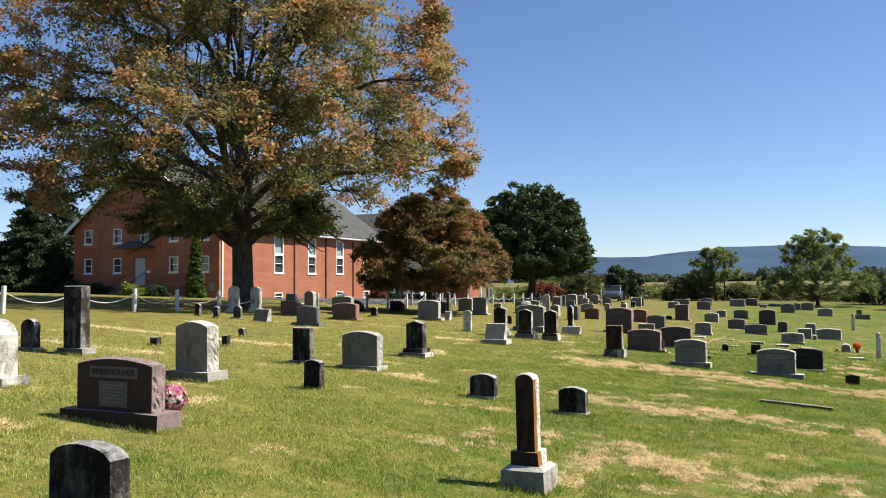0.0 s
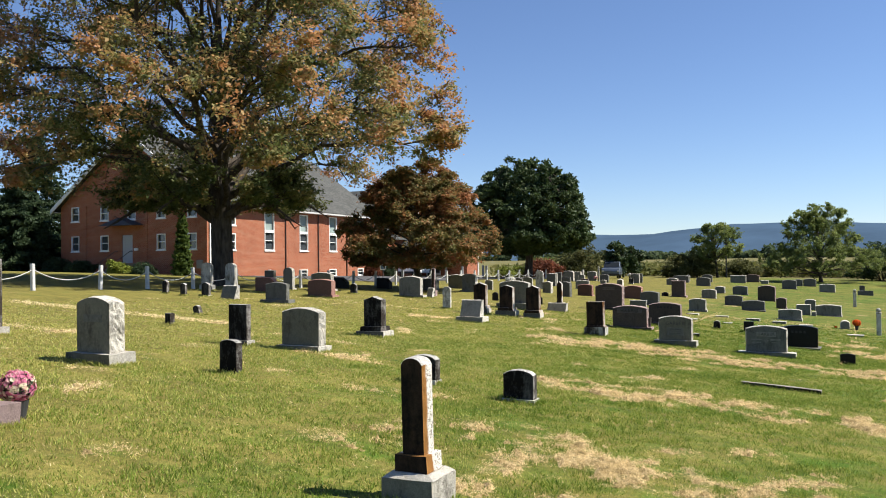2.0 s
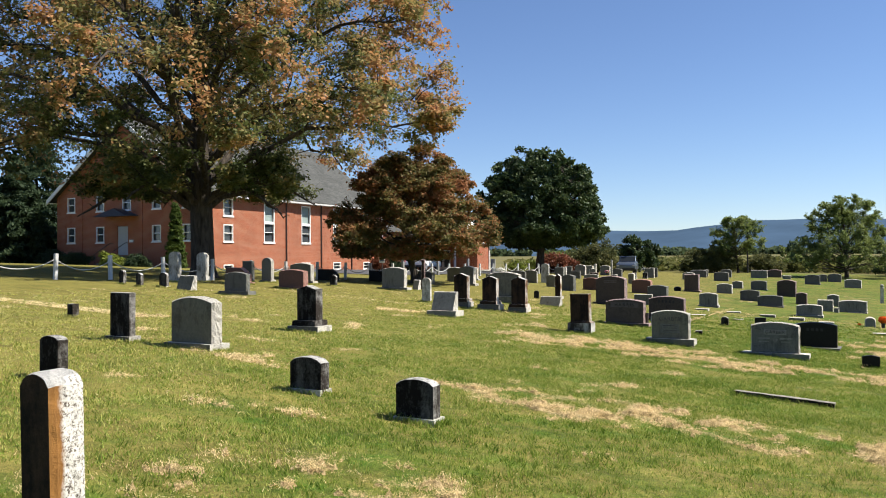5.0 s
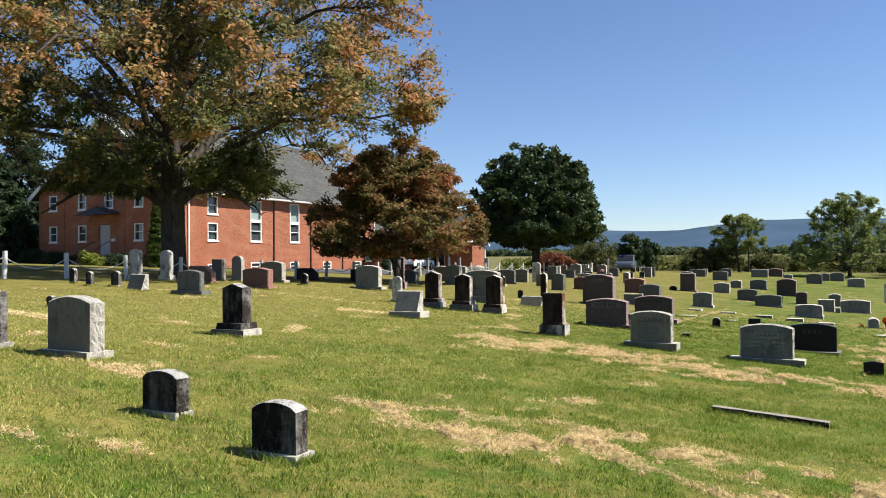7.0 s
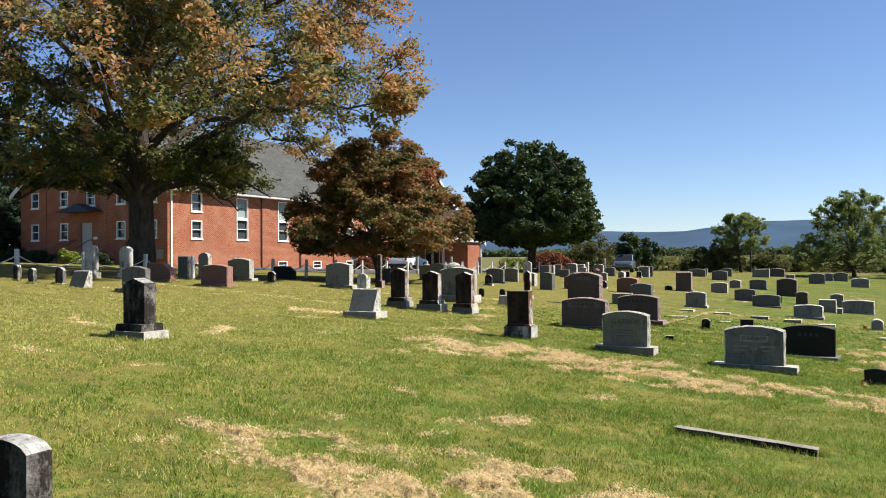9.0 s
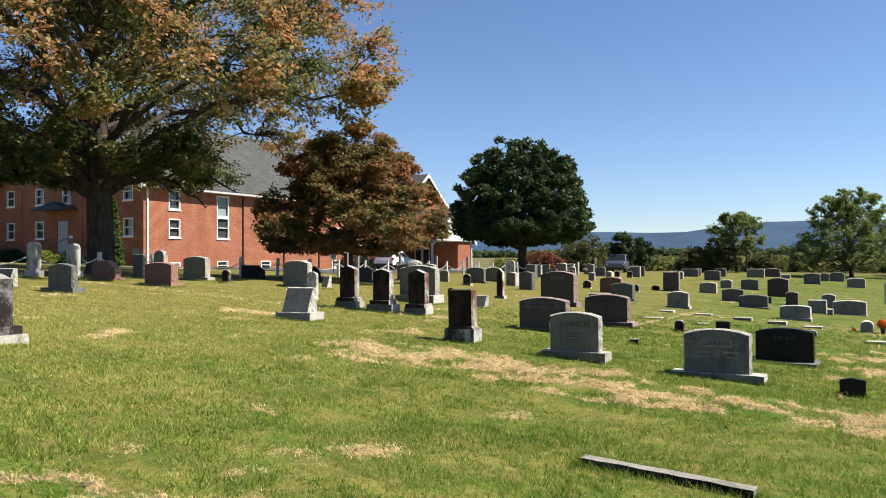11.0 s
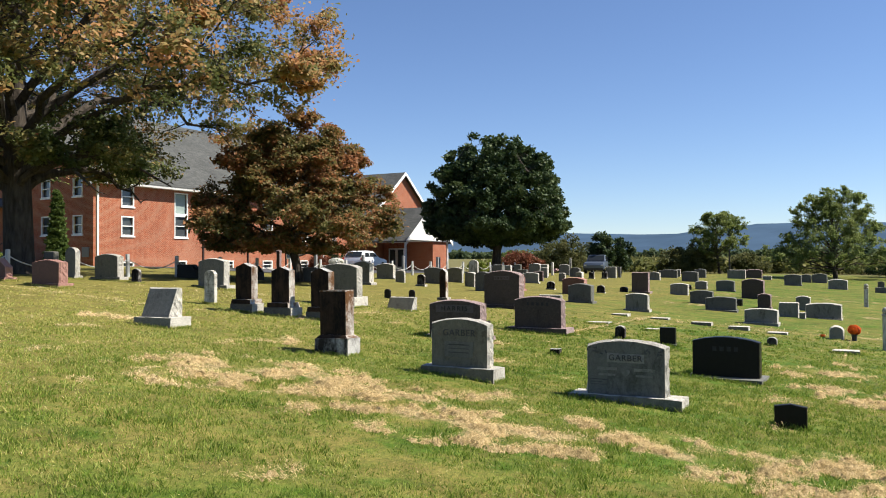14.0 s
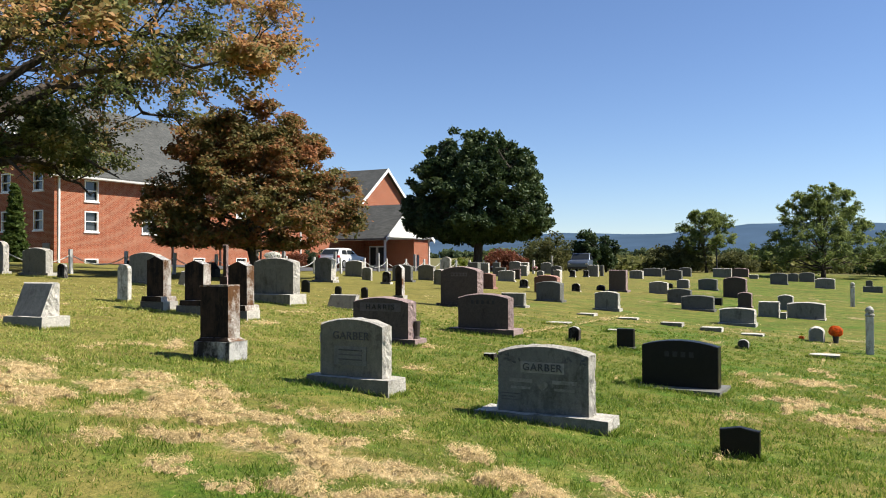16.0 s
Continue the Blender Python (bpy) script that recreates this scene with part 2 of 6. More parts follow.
def leaf_build(stops, scale=0.5, turning=None, through_leaf=0.42):
    """Leaves: patches of colour over the crown, and each leaf its own shade."""
    def build(nt, b):
        rnd = nt.nodes.new("ShaderNodeNewGeometry").outputs["Random Per Island"]
        patch = noise_tex(nt, coords(nt), scale, 3.0, 0.6)
        f = calc(nt, "MULTIPLY_ADD", rnd, 0.12 if turning else 0.2, calc(nt, "MULTIPLY", patch, 0.92 if turning else 0.84))
        if turning:
            mid_z, radius = turning
            far = nt.nodes.new("ShaderNodeVectorMath")
            far.operation = "DISTANCE"
            nt.links.new(coords(nt), far.inputs[0])
            far.inputs[1].default_value = (0, 0, mid_z)
            f = calc(nt, "ADD", f, calc(nt, "MULTIPLY_ADD", far.outputs["Value"], 0.36 / radius, -0.29))
        c = ramp(nt, f, *stops)
        colour(nt, b, c)
        tr = nt.nodes.new("ShaderNodeBsdfTranslucent")
        nt.links.new(c, tr.inputs["Color"])
        mx = nt.nodes.new("ShaderNodeMixShader")
        mx.inputs[0].default_value = through_leaf
        nt.links.new(b.outputs[0], mx.inputs[1])
        nt.links.new(tr.outputs[0], mx.inputs[2])
        nt.links.new(mx.outputs[0], nt.nodes["Material Output"].inputs["Surface"])
    return build


OAK_LEAF = material("turning oak leaves", leaf_build(((0.25, (0.06, 0.088, 0.027)), (0.44, (0.145, 0.165, 0.057)), (0.52, (0.29, 0.235, 0.09)), (0.62, (0.46, 0.245, 0.11)), (0.78, (0.37, 0.17, 0.08))), 0.6, (8.0, 12.8)), 0.6, 0.0, 0.22)
DOGWOOD_LEAF = material("rusty red leaves", leaf_build(((0.2, (0.075, 0.10, 0.030)), (0.48, (0.16, 0.14, 0.050)), (0.62, (0.33, 0.15, 0.066)), (0.82, (0.24, 0.105, 0.05))), 0.8), 0.6, 0.0, 0.22)
MAPLE_LEAF = material("dark green maple leaves", leaf_build(((0.25, (0.020, 0.036, 0.014)), (0.55, (0.045, 0.074, 0.026)), (0.8, (0.125, 0.155, 0.055))), 0.5, None, 0.25), 0.6, 0.0, 0.22)
FIELD_LEAF = material("field tree leaves", leaf_build(((0.25, (0.085, 0.125, 0.032)), (0.55, (0.18, 0.225, 0.065)), (0.8, (0.29, 0.32, 0.11))), 0.5), 0.65, 0.0, 0.18)
SHRUB_LEAF = material("olive brush leaves", leaf_build(((0.25, (0.055, 0.072, 0.024)), (0.55, (0.115, 0.12, 0.045)), (0.8, (0.19, 0.165, 0.07))), 0.4), 0.65, 0.0, 0.15)
LIME_LEAF = material("yellow green shrub leaves", leaf_build(((0.25, (0.10, 0.14, 0.02)), (0.8, (0.30, 0.34, 0.06))), 1.0), 0.5, 0.0, 0.3)
REDBUSH_LEAF = material("russet shrub leaves", leaf_build(((0.25, (0.10, 0.045, 0.025)), (0.8, (0.26, 0.09, 0.05))), 1.0), 0.6, 0.0, 0.2)
NEEDLE = material("dark conifer needles", leaf_build(((0.25, (0.022, 0.044, 0.022)), (0.8, (0.068, 0.10, 0.048))), 0.6), 0.6, 0.0, 0.2)
ARBOR = material("arborvitae sprays", leaf_build(((0.25, (0.05, 0.085, 0.02)), (0.8, (0.13, 0.18, 0.045))), 1.2), 0.6, 0.0, 0.2)
CORN = material("drying corn", leaf_build(((0.25, (0.10, 0.12, 0.03)), (0.55, (0.18, 0.18, 0.06)), (0.8, (0.30, 0.24, 0.11))), 0.2), 0.7, 0.0, 0.2)
WOODS = material("far hedgerow leaves", leaf_build(((0.25, (0.05, 0.08, 0.04)), (0.8, (0.12, 0.15, 0.07))), 0.05), 0.7, 0.0, 0.1)


def flower_mat(name, a, c):
    return material(name, leaf_build(((0.25, a), (0.8, c)), 6.0), 0.6, 0.0, 0.2)


ORANGE = flower_mat("orange petals", (0.55, 0.07, 0.01), (0.85, 0.2, 0.02))
MAUVE = material("pink and cream petals", leaf_build(((0.30, (0.42, 0.09, 0.19)), (0.52, (0.62, 0.22, 0.33)), (0.60, (0.78, 0.72, 0.52))), 7.0), 0.6, 0.0, 0.2)
WHITE_PETAL = flower_mat("white petals", (0.6, 0.58, 0.5), (0.8, 0.78, 0.7))


def bark_build(nt, b):
    v = coords(nt)
    n = noise_tex(nt, v, 7.0, 6.0, 0.7, (1.0, 1.0, 0.22))
    colour(nt, b, ramp(nt, n, (0.3, (0.022, 0.018, 0.015)), (0.7, (0.10, 0.085, 0.07))))
    bump(nt, b, n, 0.9, 0.05)


BARK = material("furrowed bark", bark_build, 0.95, 0.0, 0.1)


def brick_build(nt, b):
    v = coords(nt)
    geo = nt.nodes.new("ShaderNodeNewGeometry")
    sep = nt.nodes.new("ShaderNodeSeparateXYZ")
    nt.links.new(v, sep.inputs[0])
    comb = nt.nodes.new("ShaderNodeCombineXYZ")
    nt.links.new(calc(nt, "ADD", sep.outputs[0], sep.outputs[1]), comb.inputs[0])
    nt.links.new(sep.outputs[2], comb.inputs[1])
    br = nt.nodes.new("ShaderNodeTexBrick")
    br.inputs["Scale"].default_value = 1.0
    br.inputs["Brick Width"].default_value, br.inputs["Row Height"].default_value = 0.21, 0.073
    br.inputs["Mortar Size"].default_value, br.inputs["Bias"].default_value = 0.010, -0.1
    br.inputs["Color1"].default_value = (0.235, 0.060, 0.029, 1)
    br.inputs["Color2"].default_value = (0.345, 0.100, 0.049, 1)
    br.inputs["Mortar"].default_value = (0.41, 0.25, 0.17, 1)
    nt.links.new(comb.outputs[0], br.inputs["Vector"])
    wear = ramp(nt, noise_tex(nt, v, 0.8, 5.0, 0.6), (0.3, 0.86), (0.7, 1.1))
    colour(nt, b, mixed(nt, 1.0, br.outputs["Color"], wear, "MULTIPLY"))
    bump(nt, b, calc(nt, "SUBTRACT", 1.0, br.outputs["Fac"]), 0.5, 0.008)


BRICK = material("orange red brick", brick_build, 0.9, 0.0, 0.15)


def shingle_build(nt, b):
    v = coords(nt)
    sep = nt.nodes.new("ShaderNodeSeparateXYZ")
    nt.links.new(v, sep.inputs[0])
    comb = nt.nodes.new("ShaderNodeCombineXYZ")
    nt.links.new(calc(nt, "ADD", sep.outputs[0], sep.outputs[1]), comb.inputs[0])
    nt.links.new(calc(nt, "MULTIPLY", sep.outputs[2], 1.6), comb.inputs[1])
    br = nt.nodes.new("ShaderNodeTexBrick")
    br.inputs["Scale"].default_value = 1.0
    br.inputs["Brick Width"].default_value, br.inputs["Row Height"].default_value, br.inputs["Mortar Size"].default_value = 0.32, 0.14, 0.006
    br.inputs["Color1"].default_value, br.inputs["Color2"].default_value, br.inputs["Mortar"].default_value = (0.06, 0.063, 0.06, 1), (0.09, 0.092, 0.086, 1), (0.03, 0.03, 0.03, 1)
    nt.links.new(comb.outputs[0], br.inputs["Vector"])
    wear = ramp(nt, noise_tex(nt, v, 0.6, 4.0), (0.3, 0.85), (0.7, 1.15))
    colour(nt, b, mixed(nt, 1.0, br.outputs["Color"], wear, "MULTIPLY"))


SHINGLE = material("grey asphalt shingles", shingle_build, 0.9, 0.0, 0.2)


def plain(name, base, spread=0.12, scale=8.0, rough=0.6, metal=0.0, spec=0.4):
    def build(nt, b):
        n = noise_tex(nt, coords(nt), scale, 5.0, 0.6)
        lo, hi = tuple(x * (1 - spread) for x in base), tuple(min(1.0, x * (1 + spread)) for x in base)
        colour(nt, b, ramp(nt, n, (0.3, lo), (0.7, hi)))
        bump(nt, b, n, 0.08, 0.004)
    return material(name, build, rough, metal, spec)


WHITE = plain("white paint", (0.78, 0.78, 0.76), 0.05)
SIDING = plain("white vinyl siding", (0.8, 0.8, 0.79), 0.03)
POSTWHITE = plain("chalky white post paint", (0.5, 0.5, 0.485), 0.1, 20.0, 0.8)
ROPE = plain("white chain", (0.45, 0.45, 0.42), 0.1, 40.0, 0.8)
BROWN_METAL = plain("dark brown downspout", (0.035, 0.02, 0.016), 0.1)
GALV = plain("weathered grey post", (0.22, 0.22, 0.22), 0.15, 20.0)
ASPHALT = plain("worn asphalt", (0.085, 0.085, 0.088), 0.25, 3.0, 0.95, 0.0, 0.1)
DOORPAINT = plain("off white door", (0.4, 0.41, 0.42), 0.05)
PALE_PANE = plain("pale window pane", (0.24, 0.3, 0.285), 0.08, 3.0)
TIRE = plain("tyre rubber", (0.02, 0.02, 0.02), 0.2, 20.0, 0.9)
RIM = plain("alloy wheel", (0.5, 0.5, 0.5), 0.1, 10.0, 0.35, 0.8)
CARWHITE = plain("white car paint", (0.75, 0.75, 0.75), 0.03, 2.0, 0.25, 0.0, 0.5)
CARSILVER = plain("silver blue car paint", (0.12, 0.15, 0.20), 0.05, 2.0, 0.3, 0.5, 0.5)
PLASTIC = plain("dark plastic trim", (0.03, 0.03, 0.032), 0.2, 9.0)
TAILRED = plain("red lamp lens", (0.45, 0.02, 0.02), 0.1, 9.0, 0.2)
POLE = plain("dark steel pole", (0.04, 0.04, 0.04), 0.2, 8.0)
ROOFDARK = plain("dark canopy roof", (0.045, 0.045, 0.05), 0.2, 5.0)
# the blue of the distant air is put into the mountain's base colour
HILL = plain("wooded mountain with haze in its colour", (0.050, 0.084, 0.132), 0.18, 0.004, 1.0, 0.0, 0.0)


def glass_build(nt, b):
    b.inputs["Base Color"].default_value = (0.02, 0.024, 0.028, 1)


CARGLASS = material("tinted car glass", glass_build, 0.12, 0.0, 0.2)


def pane_build(nt, b):
    b.inputs["Base Color"].default_value = (0.05, 0.058, 0.064, 1)


GLASS = material("dark window glass", pane_build, 0.04, 0.0, 0.6)


# ---- mesh helpers ----
def mesh_from(name, verts, faces, *mats):
    me = bpy.data.meshes.new(name)
    me.from_pydata([tuple(v) for v in verts], [], [tuple(f) for f in faces])
    for m in mats:
        me.materials.append(m)
    me.update()
    return me


def part(name, bm, mat, parent=None, label=""):
    """Links a bmesh or a mesh as one object, under parent when given."""
    if isinstance(bm, bmesh.types.BMesh):
        me = bpy.data.meshes.new(name)
        bm.to_mesh(me)
        bm.free()
    else:
        me = bm
    if mat is not None and not me.materials:
        me.materials.append(mat)
    ob = new(name, me)
    if parent is not None:
        ob.parent = parent
    if label:
        tagged(ob, label)
    return ob


def box_bm(x0, x1, y0, y1, z0, z1, bevel=0.0, bm=None):
    own = bm is None
    bm = bm or bmesh.new()
    made = bmesh.ops.create_cube(bm, size=1.0)["verts"]
    for v in made:
        v.co = Vector((x0 + (v.co.x + 0.5) * (x1 - x0), y0 + (v.co.y + 0.5) * (y1 - y0), z0 + (v.co.z + 0.5) * (z1 - z0)))
    if bevel and own:
        bmesh.ops.bevel(bm, geom=list(bm.edges), offset=bevel, segments=2, affect="EDGES", profile=0.6)
    return bm


def tube(path, radii, sides=7):
    """Vertices and faces of a tapered tube along a path."""
    verts, faces = [], []
    for i, (p, r) in enumerate(zip(path, radii)):
        a, b = path[max(i - 1, 0)], path[min(i + 1, len(path) - 1)]
        d = (Vector(b) - Vector(a)).normalized()
        u = d.orthogonal().normalized() if abs(d.z) > 0.98 else d.cross(Vector((0, 0, 1))).normalized()
        w = d.cross(u)
        for k in range(sides):
            t = 2 * math.pi * k / sides
            verts.append(Vector(p) + r * (math.cos(t) * u + math.sin(t) * w))
    for i in range(len(path) - 1):
        for k in range(sides):
            k2 = (k + 1) % sides
            faces.append((i * sides + k, i * sides + k2, (i + 1) * sides + k2, (i + 1) * sides + k))
    faces.append(tuple(range(sides))[::-1])
    faces.append(tuple((len(path) - 1) * sides + k for k in range(sides)))
    return verts, faces


def join_lists(pieces):
    verts, faces = [], []
    for v, f in pieces:
        n = len(verts)
        verts += v
        faces += [tuple(i + n for i in q) for q in f]
    return verts, faces


# ---- ground ----
G0 = -0.03509
GX = -0.05752
GY = 0.06604
GXX = 0.03223
GXY = 0.01338
GYY = -0.01963
GX3 = 0.00106
GXXY = -0.01931
GX4 = -0.00243
# gentle swells and dips of the lawn: x, y, width, rise
SWELLS = ((15.0, 8.6, 3.0, 0.045), (30.0, 17.0, 4.0, 0.18), (24.0, 22.0, 4.0, 0.06), (25.5, 0.8, 3.0, -0.10), (7.0, 2.3, 1.5, -0.06), (17.0, 0.8, 2.5, -0.09))


def sheet(x, y):
    """Height of the sloping cemetery, then of the fields that rise gently beyond it."""
    cx, cy = np.clip(x, -6, 96), np.clip(y, -20, 60)
    z = (G0 + GX * cx + GY * cy + GXX * cx**2 / 50 + GXY * cx * cy / 50 + GYY * cy**2 / 50 + GX3 * cx**3 / 2500
         + GXXY * cx**2 * cy / 2500 + GX4 * cx**4 / 125000)
    for bx, by, wide, rise in SWELLS:
        z = z + rise * np.exp(-((x - bx) ** 2 + (y - by) ** 2) / (2 * wide * wide))
    far = np.clip((np.hypot(x - 20, y) - 110) / 330, 0, 1)
    return z + far * far * (3 - 2 * far) * 3.2


def gz(x, y):
    return float(sheet(np.float64(x), np.float64(y)))


def fbm(x, y, s, seed=0.0):
    return noise.fractal(Vector((x * s + seed, y * s - seed, seed * 0.37)), 0.9, 2.1, 4)


ROWS_OF_STRAW = ((8.4, 0.7, -1.5, 4.8, 0.8), (13.45, 0.65, -7.0, 4.8, 1.3), (14.6, 0.6, 2.4, 4.6, 0.75), (10.3, 0.45, 3.8, 6.0, 0.9), (20.7, 0.8, -8.0, 7.6, 1.4), (26.0, 0.75, -8.0, 1.2, 1.25), (28.6, 0.8, -8.0, 2.2, 0.6), (36.8, 0.7, -6, 6, 0.7), (46.0, 0.9, -6, 9, 0.85), (57.0, 1.2, -6, 12, 0.8))


def dryness(x, y):
    """How thick the dry clippings lie: windrows that run across the slope, and scattered wisps."""
    wob = 0.55 * fbm(x, y, 0.25, 3.1)
    d = 0.0
    for cx, w, y0, y1, s in ROWS_OF_STRAW:
        g = max(0.0, 1 - abs(x + wob - cx) / (w * 1.9))
        e = min(1.0, max(0.0, (y - y0) / 1.5)) * min(1.0, max(0.0, (y1 - y) / 2.0))
        d = max(d, s * g * e)
    d *= 0.5 + 2.7 * fbm(x, y * 0.8, 2.7, 7.7)
    wisps = fbm(x, y, 0.9, 11.0) - 0.30 + 0.10 * min(1.0, max(0.0, (y - 4) / 6))
    return max(0.0, min(1.0, d + max(0.0, wisps) * 1.1))


def steps(*runs):
    out = []
    for a, b, s in runs:
        out += list(np.arange(a, b, s))
    return np.array(out)


far_out = np.array([130, 160, 210, 280, 380, 520, 750, 1100, 1700, 2600, 4000.0])
gxs = np.concatenate([-far_out[::-1], steps((-100, -8, 4.0), (-8, 2, 0.5), (2, 33, 0.16), (33, 62, 0.5), (62, 112, 1.5)), far_out])
gys = np.concatenate([-far_out[::-1], steps((-110, -10, 4.0), (-10, -7, 0.4), (-7, 13, 0.16), (13, 30, 0.5), (30, 112, 2.0)), far_out])
GXm, GYm = np.meshgrid(gxs, gys, indexing="ij")
GZm = sheet(GXm, GYm)
dry, field, gverts = [], [], []
for i, x in enumerate(gxs):
    for j, y in enumerate(gys):
        near = -8 < x < 62 and -10 < y < 30
        h = 0.022 * fbm(x, y, 1.3, 5.0) if near else 0.0
        dd = dryness(x, y) if near else 0.0
        gverts.append((x, y, GZm[i, j] + h + 0.02 * dd))
        dry.append(dd)
        field.append(min(1.0, max(0.0, (x - 99 - 0.05 * y) / 6)))
ny = len(gys)
gfaces = [(i * ny + j, (i + 1) * ny + j, (i + 1) * ny + j + 1, i * ny + j + 1) for i in range(len(gxs) - 1) for j in range(ny - 1)]
gme = mesh_from("ground", gverts, gfaces, GROUND)
for nm, vals in (("dry", dry), ("field", field)):
    gme.attributes.new(nm, "FLOAT", "POINT").data.foreach_set("value", vals)
gme.polygons.foreach_set("use_smooth", [True] * len(gme.polygons))
tagged(new("ground", gme), "mown green lawn with tan windrows of dry clippings", "ground", kind="structure")


def draped(name, x0, x1, y0, y1, lift, mat, step=1.5, skew=0.0):
    nx, ny2 = max(2, int((x1 - x0) / step)), max(2, int((y1 - y0) / step))
    vs, fs = [], []
    for i in range(nx + 1):
        for j in range(ny2 + 1):
            x, y = x0 + (x1 - x0) * i / nx, y0 + (y1 - y0) * j / ny2
            vs.append((x + skew * (y - y0), y, gz(x + skew * (y - y0), y) + lift))
    fs = [(i * (ny2 + 1) + j, (i + 1) * (ny2 + 1) + j, (i + 1) * (ny2 + 1) + j + 1, i * (ny2 + 1) + j + 1) for i in range(nx) for j in range(ny2)]
    ob = new(name, mesh_from(name, vs, fs, mat))
    return ob


tagged(draped("pavement", 50.0, 98.0, 28.5, 42.4, 0.035, ASPHALT), "worn grey asphalt car park beside the brick church", "car park", kind="structure")


# ---- mountains and far woods ----
def mountains(name, dist, rise, depth, seed, y0, y1):
    vs, fs, n = [], [], 90
    for i in range(n + 1):
        y = y0 + (y1 - y0) * i / n
        h = rise(y / dist) * (1 + 0.035 * fbm(y, seed, 0.004, seed))
        for k, (f, back) in enumerate(((-0.05, -0.9), (0.35, -0.55), (0.72, -0.25), (1.0, 0.0), (0.6, 0.5))):
            vs.append((dist + depth * back, y, h * f + 3 * fbm(y, k * 90, 0.01, seed)))
    fs = [(i * 5 + k, (i + 1) * 5 + k, (i + 1) * 5 + k + 1, i * 5 + k + 1) for i in range(n) for k in range(4)]
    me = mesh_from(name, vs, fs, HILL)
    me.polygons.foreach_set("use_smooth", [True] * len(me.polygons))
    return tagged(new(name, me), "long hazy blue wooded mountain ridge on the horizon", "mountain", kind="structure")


def bell(x, c, w):
    return math.exp(-((x - c) / w) ** 2)


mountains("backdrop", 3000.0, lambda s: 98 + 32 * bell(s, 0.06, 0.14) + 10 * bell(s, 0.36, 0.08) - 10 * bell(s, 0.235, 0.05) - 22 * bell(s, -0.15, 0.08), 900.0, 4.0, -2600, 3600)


# ---- church ----
CX0, CX1, CY0, CY1 = 48.56, 73.2, 43.35, 59.65      # outer faces
EAVE, RIDGE = 6.35, 12.2


def pierced(axis, at, u0, u1, z0, z1, holes, thick, outward):
    """A wall in the plane axis = at with openings cut right through it. outward: -1 or 1, the side that it faces."""
    us = sorted({u0, u1, *[h[0] for h in holes], *[h[1] for h in holes]})
    zs = sorted({z0, z1, *[h[2] for h in holes], *[h[3] for h in holes]})
    inner = at - outward * thick
    bm = bmesh.new()

    def quad(pts):
        vs = []
        for u, z, d in pts:
            vs.append(bm.verts.new((d, u, z) if axis == "x" else (u, d, z)))
        bm.faces.new(vs)
    for a, b in zip(us, us[1:]):
        for c, d in zip(zs, zs[1:]):
            mu, mz = (a + b) / 2, (c + d) / 2
            if any(h[0] < mu < h[1] and h[2] < mz < h[3] for h in holes):
                continue
            for dd in (at, inner):
                quad(((a, c, dd), (b, c, dd), (b, d, dd), (a, d, dd)))
    for h in [*holes, (u0, u1, z0, z1)]:
        ring = ((h[0], h[2]), (h[1], h[2]), (h[1], h[3]), (h[0], h[3]))
        for (p, q), (r, s) in zip(ring, ring[1:] + ring[:1]):
            quad(((p, q, at), (r, s, at), (r, s, inner), (p, q, inner)))
    bmesh.ops.remove_doubles(bm, verts=bm.verts, dist=0.0005)
    bmesh.ops.recalc_face_normals(bm, faces=bm.faces)
    return bm


def window(axis, at, u0, u1, z0, z1, outward, parent, bars, pale_from=None, name="window"):
    """A sash window: frame, cross bars, sill and panes, paler from a given height up."""
    w = new(name)
    w.parent = parent

    def bx(a, b, c, d, o0, o1):
        lo, hi = at + outward * o0, at + outward * o1
        lo, hi = min(lo, hi), max(lo, hi)
        return box_bm(lo, hi, a, b, c, d) if axis == "x" else box_bm(a, b, lo, hi, c, d)
    f = 0.075
    bm = bx(u0, u1, z1 - f, z1, -0.1, 0.03)
    for a, b, c, d in ((u0, u1, z0, z0 + f, ), (u0, u0 + f, z0 + f, z1 - f), (u1 - f, u1, z0 + f, z1 - f)):
        lo, hi = sorted((at - outward * 0.1, at + outward * 0.03))
        if axis == "x":
            box_bm(lo, hi, a, b, c, d, bm=bm)
        else:
            box_bm(a, b, lo, hi, c, d, bm=bm)
    part("window_frame", bm, WHITE, w)
    for z, t in bars:
        part("sash_bar", bx(u0 + f, u1 - f, z - t / 2, z + t / 2, -0.12, 0.012), WHITE, w)
    part("sill", bx(u0 - 0.06, u1 + 0.06, z0 - 0.09, z0, -0.08, 0.075), WHITE, w)
    cuts = [z0 + f, *[z for z, t in bars], z1 - f]
    for a, b in zip(cuts, cuts[1:]):
        part("pane", bx(u0 + f, u1 - f, a + 0.01, b - 0.01, -0.17, -0.15), GLASS if not (pale_from and a >= pale_from - 0.05) else PALE_PANE, w)
    return w


church = tagged(new("church"), "two storey orange brick church with grey shingle gable roof", "church")
long_holes, gable_holes = [], []
small_long = [(50.74, 51.79, 2.53, 3.85), (50.74, 51.79, 4.50, 5.85), (69.7, 70.8, 2.53, 3.85), (69.7, 70.8, 4.50, 5.85)]
tall_long = [(55.36, 56.64, 2.53, 5.75), (60.2, 61.45, 2.53, 5.75), (64.8, 66.05, 2.53, 5.75)]
cellar = [(50.75, 51.8, 0.16, 0.78), (55.4, 56.55, 0.2, 0.86), (60.2, 61.4, 0.2, 0.86), (64.8, 66.0, 0.2, 0.86), (69.7, 70.8, 0.2, 0.86)]
long_holes = small_long + tall_long + cellar
lefts = (58.33, 54.85, 51.79, 48.53, 45.31)
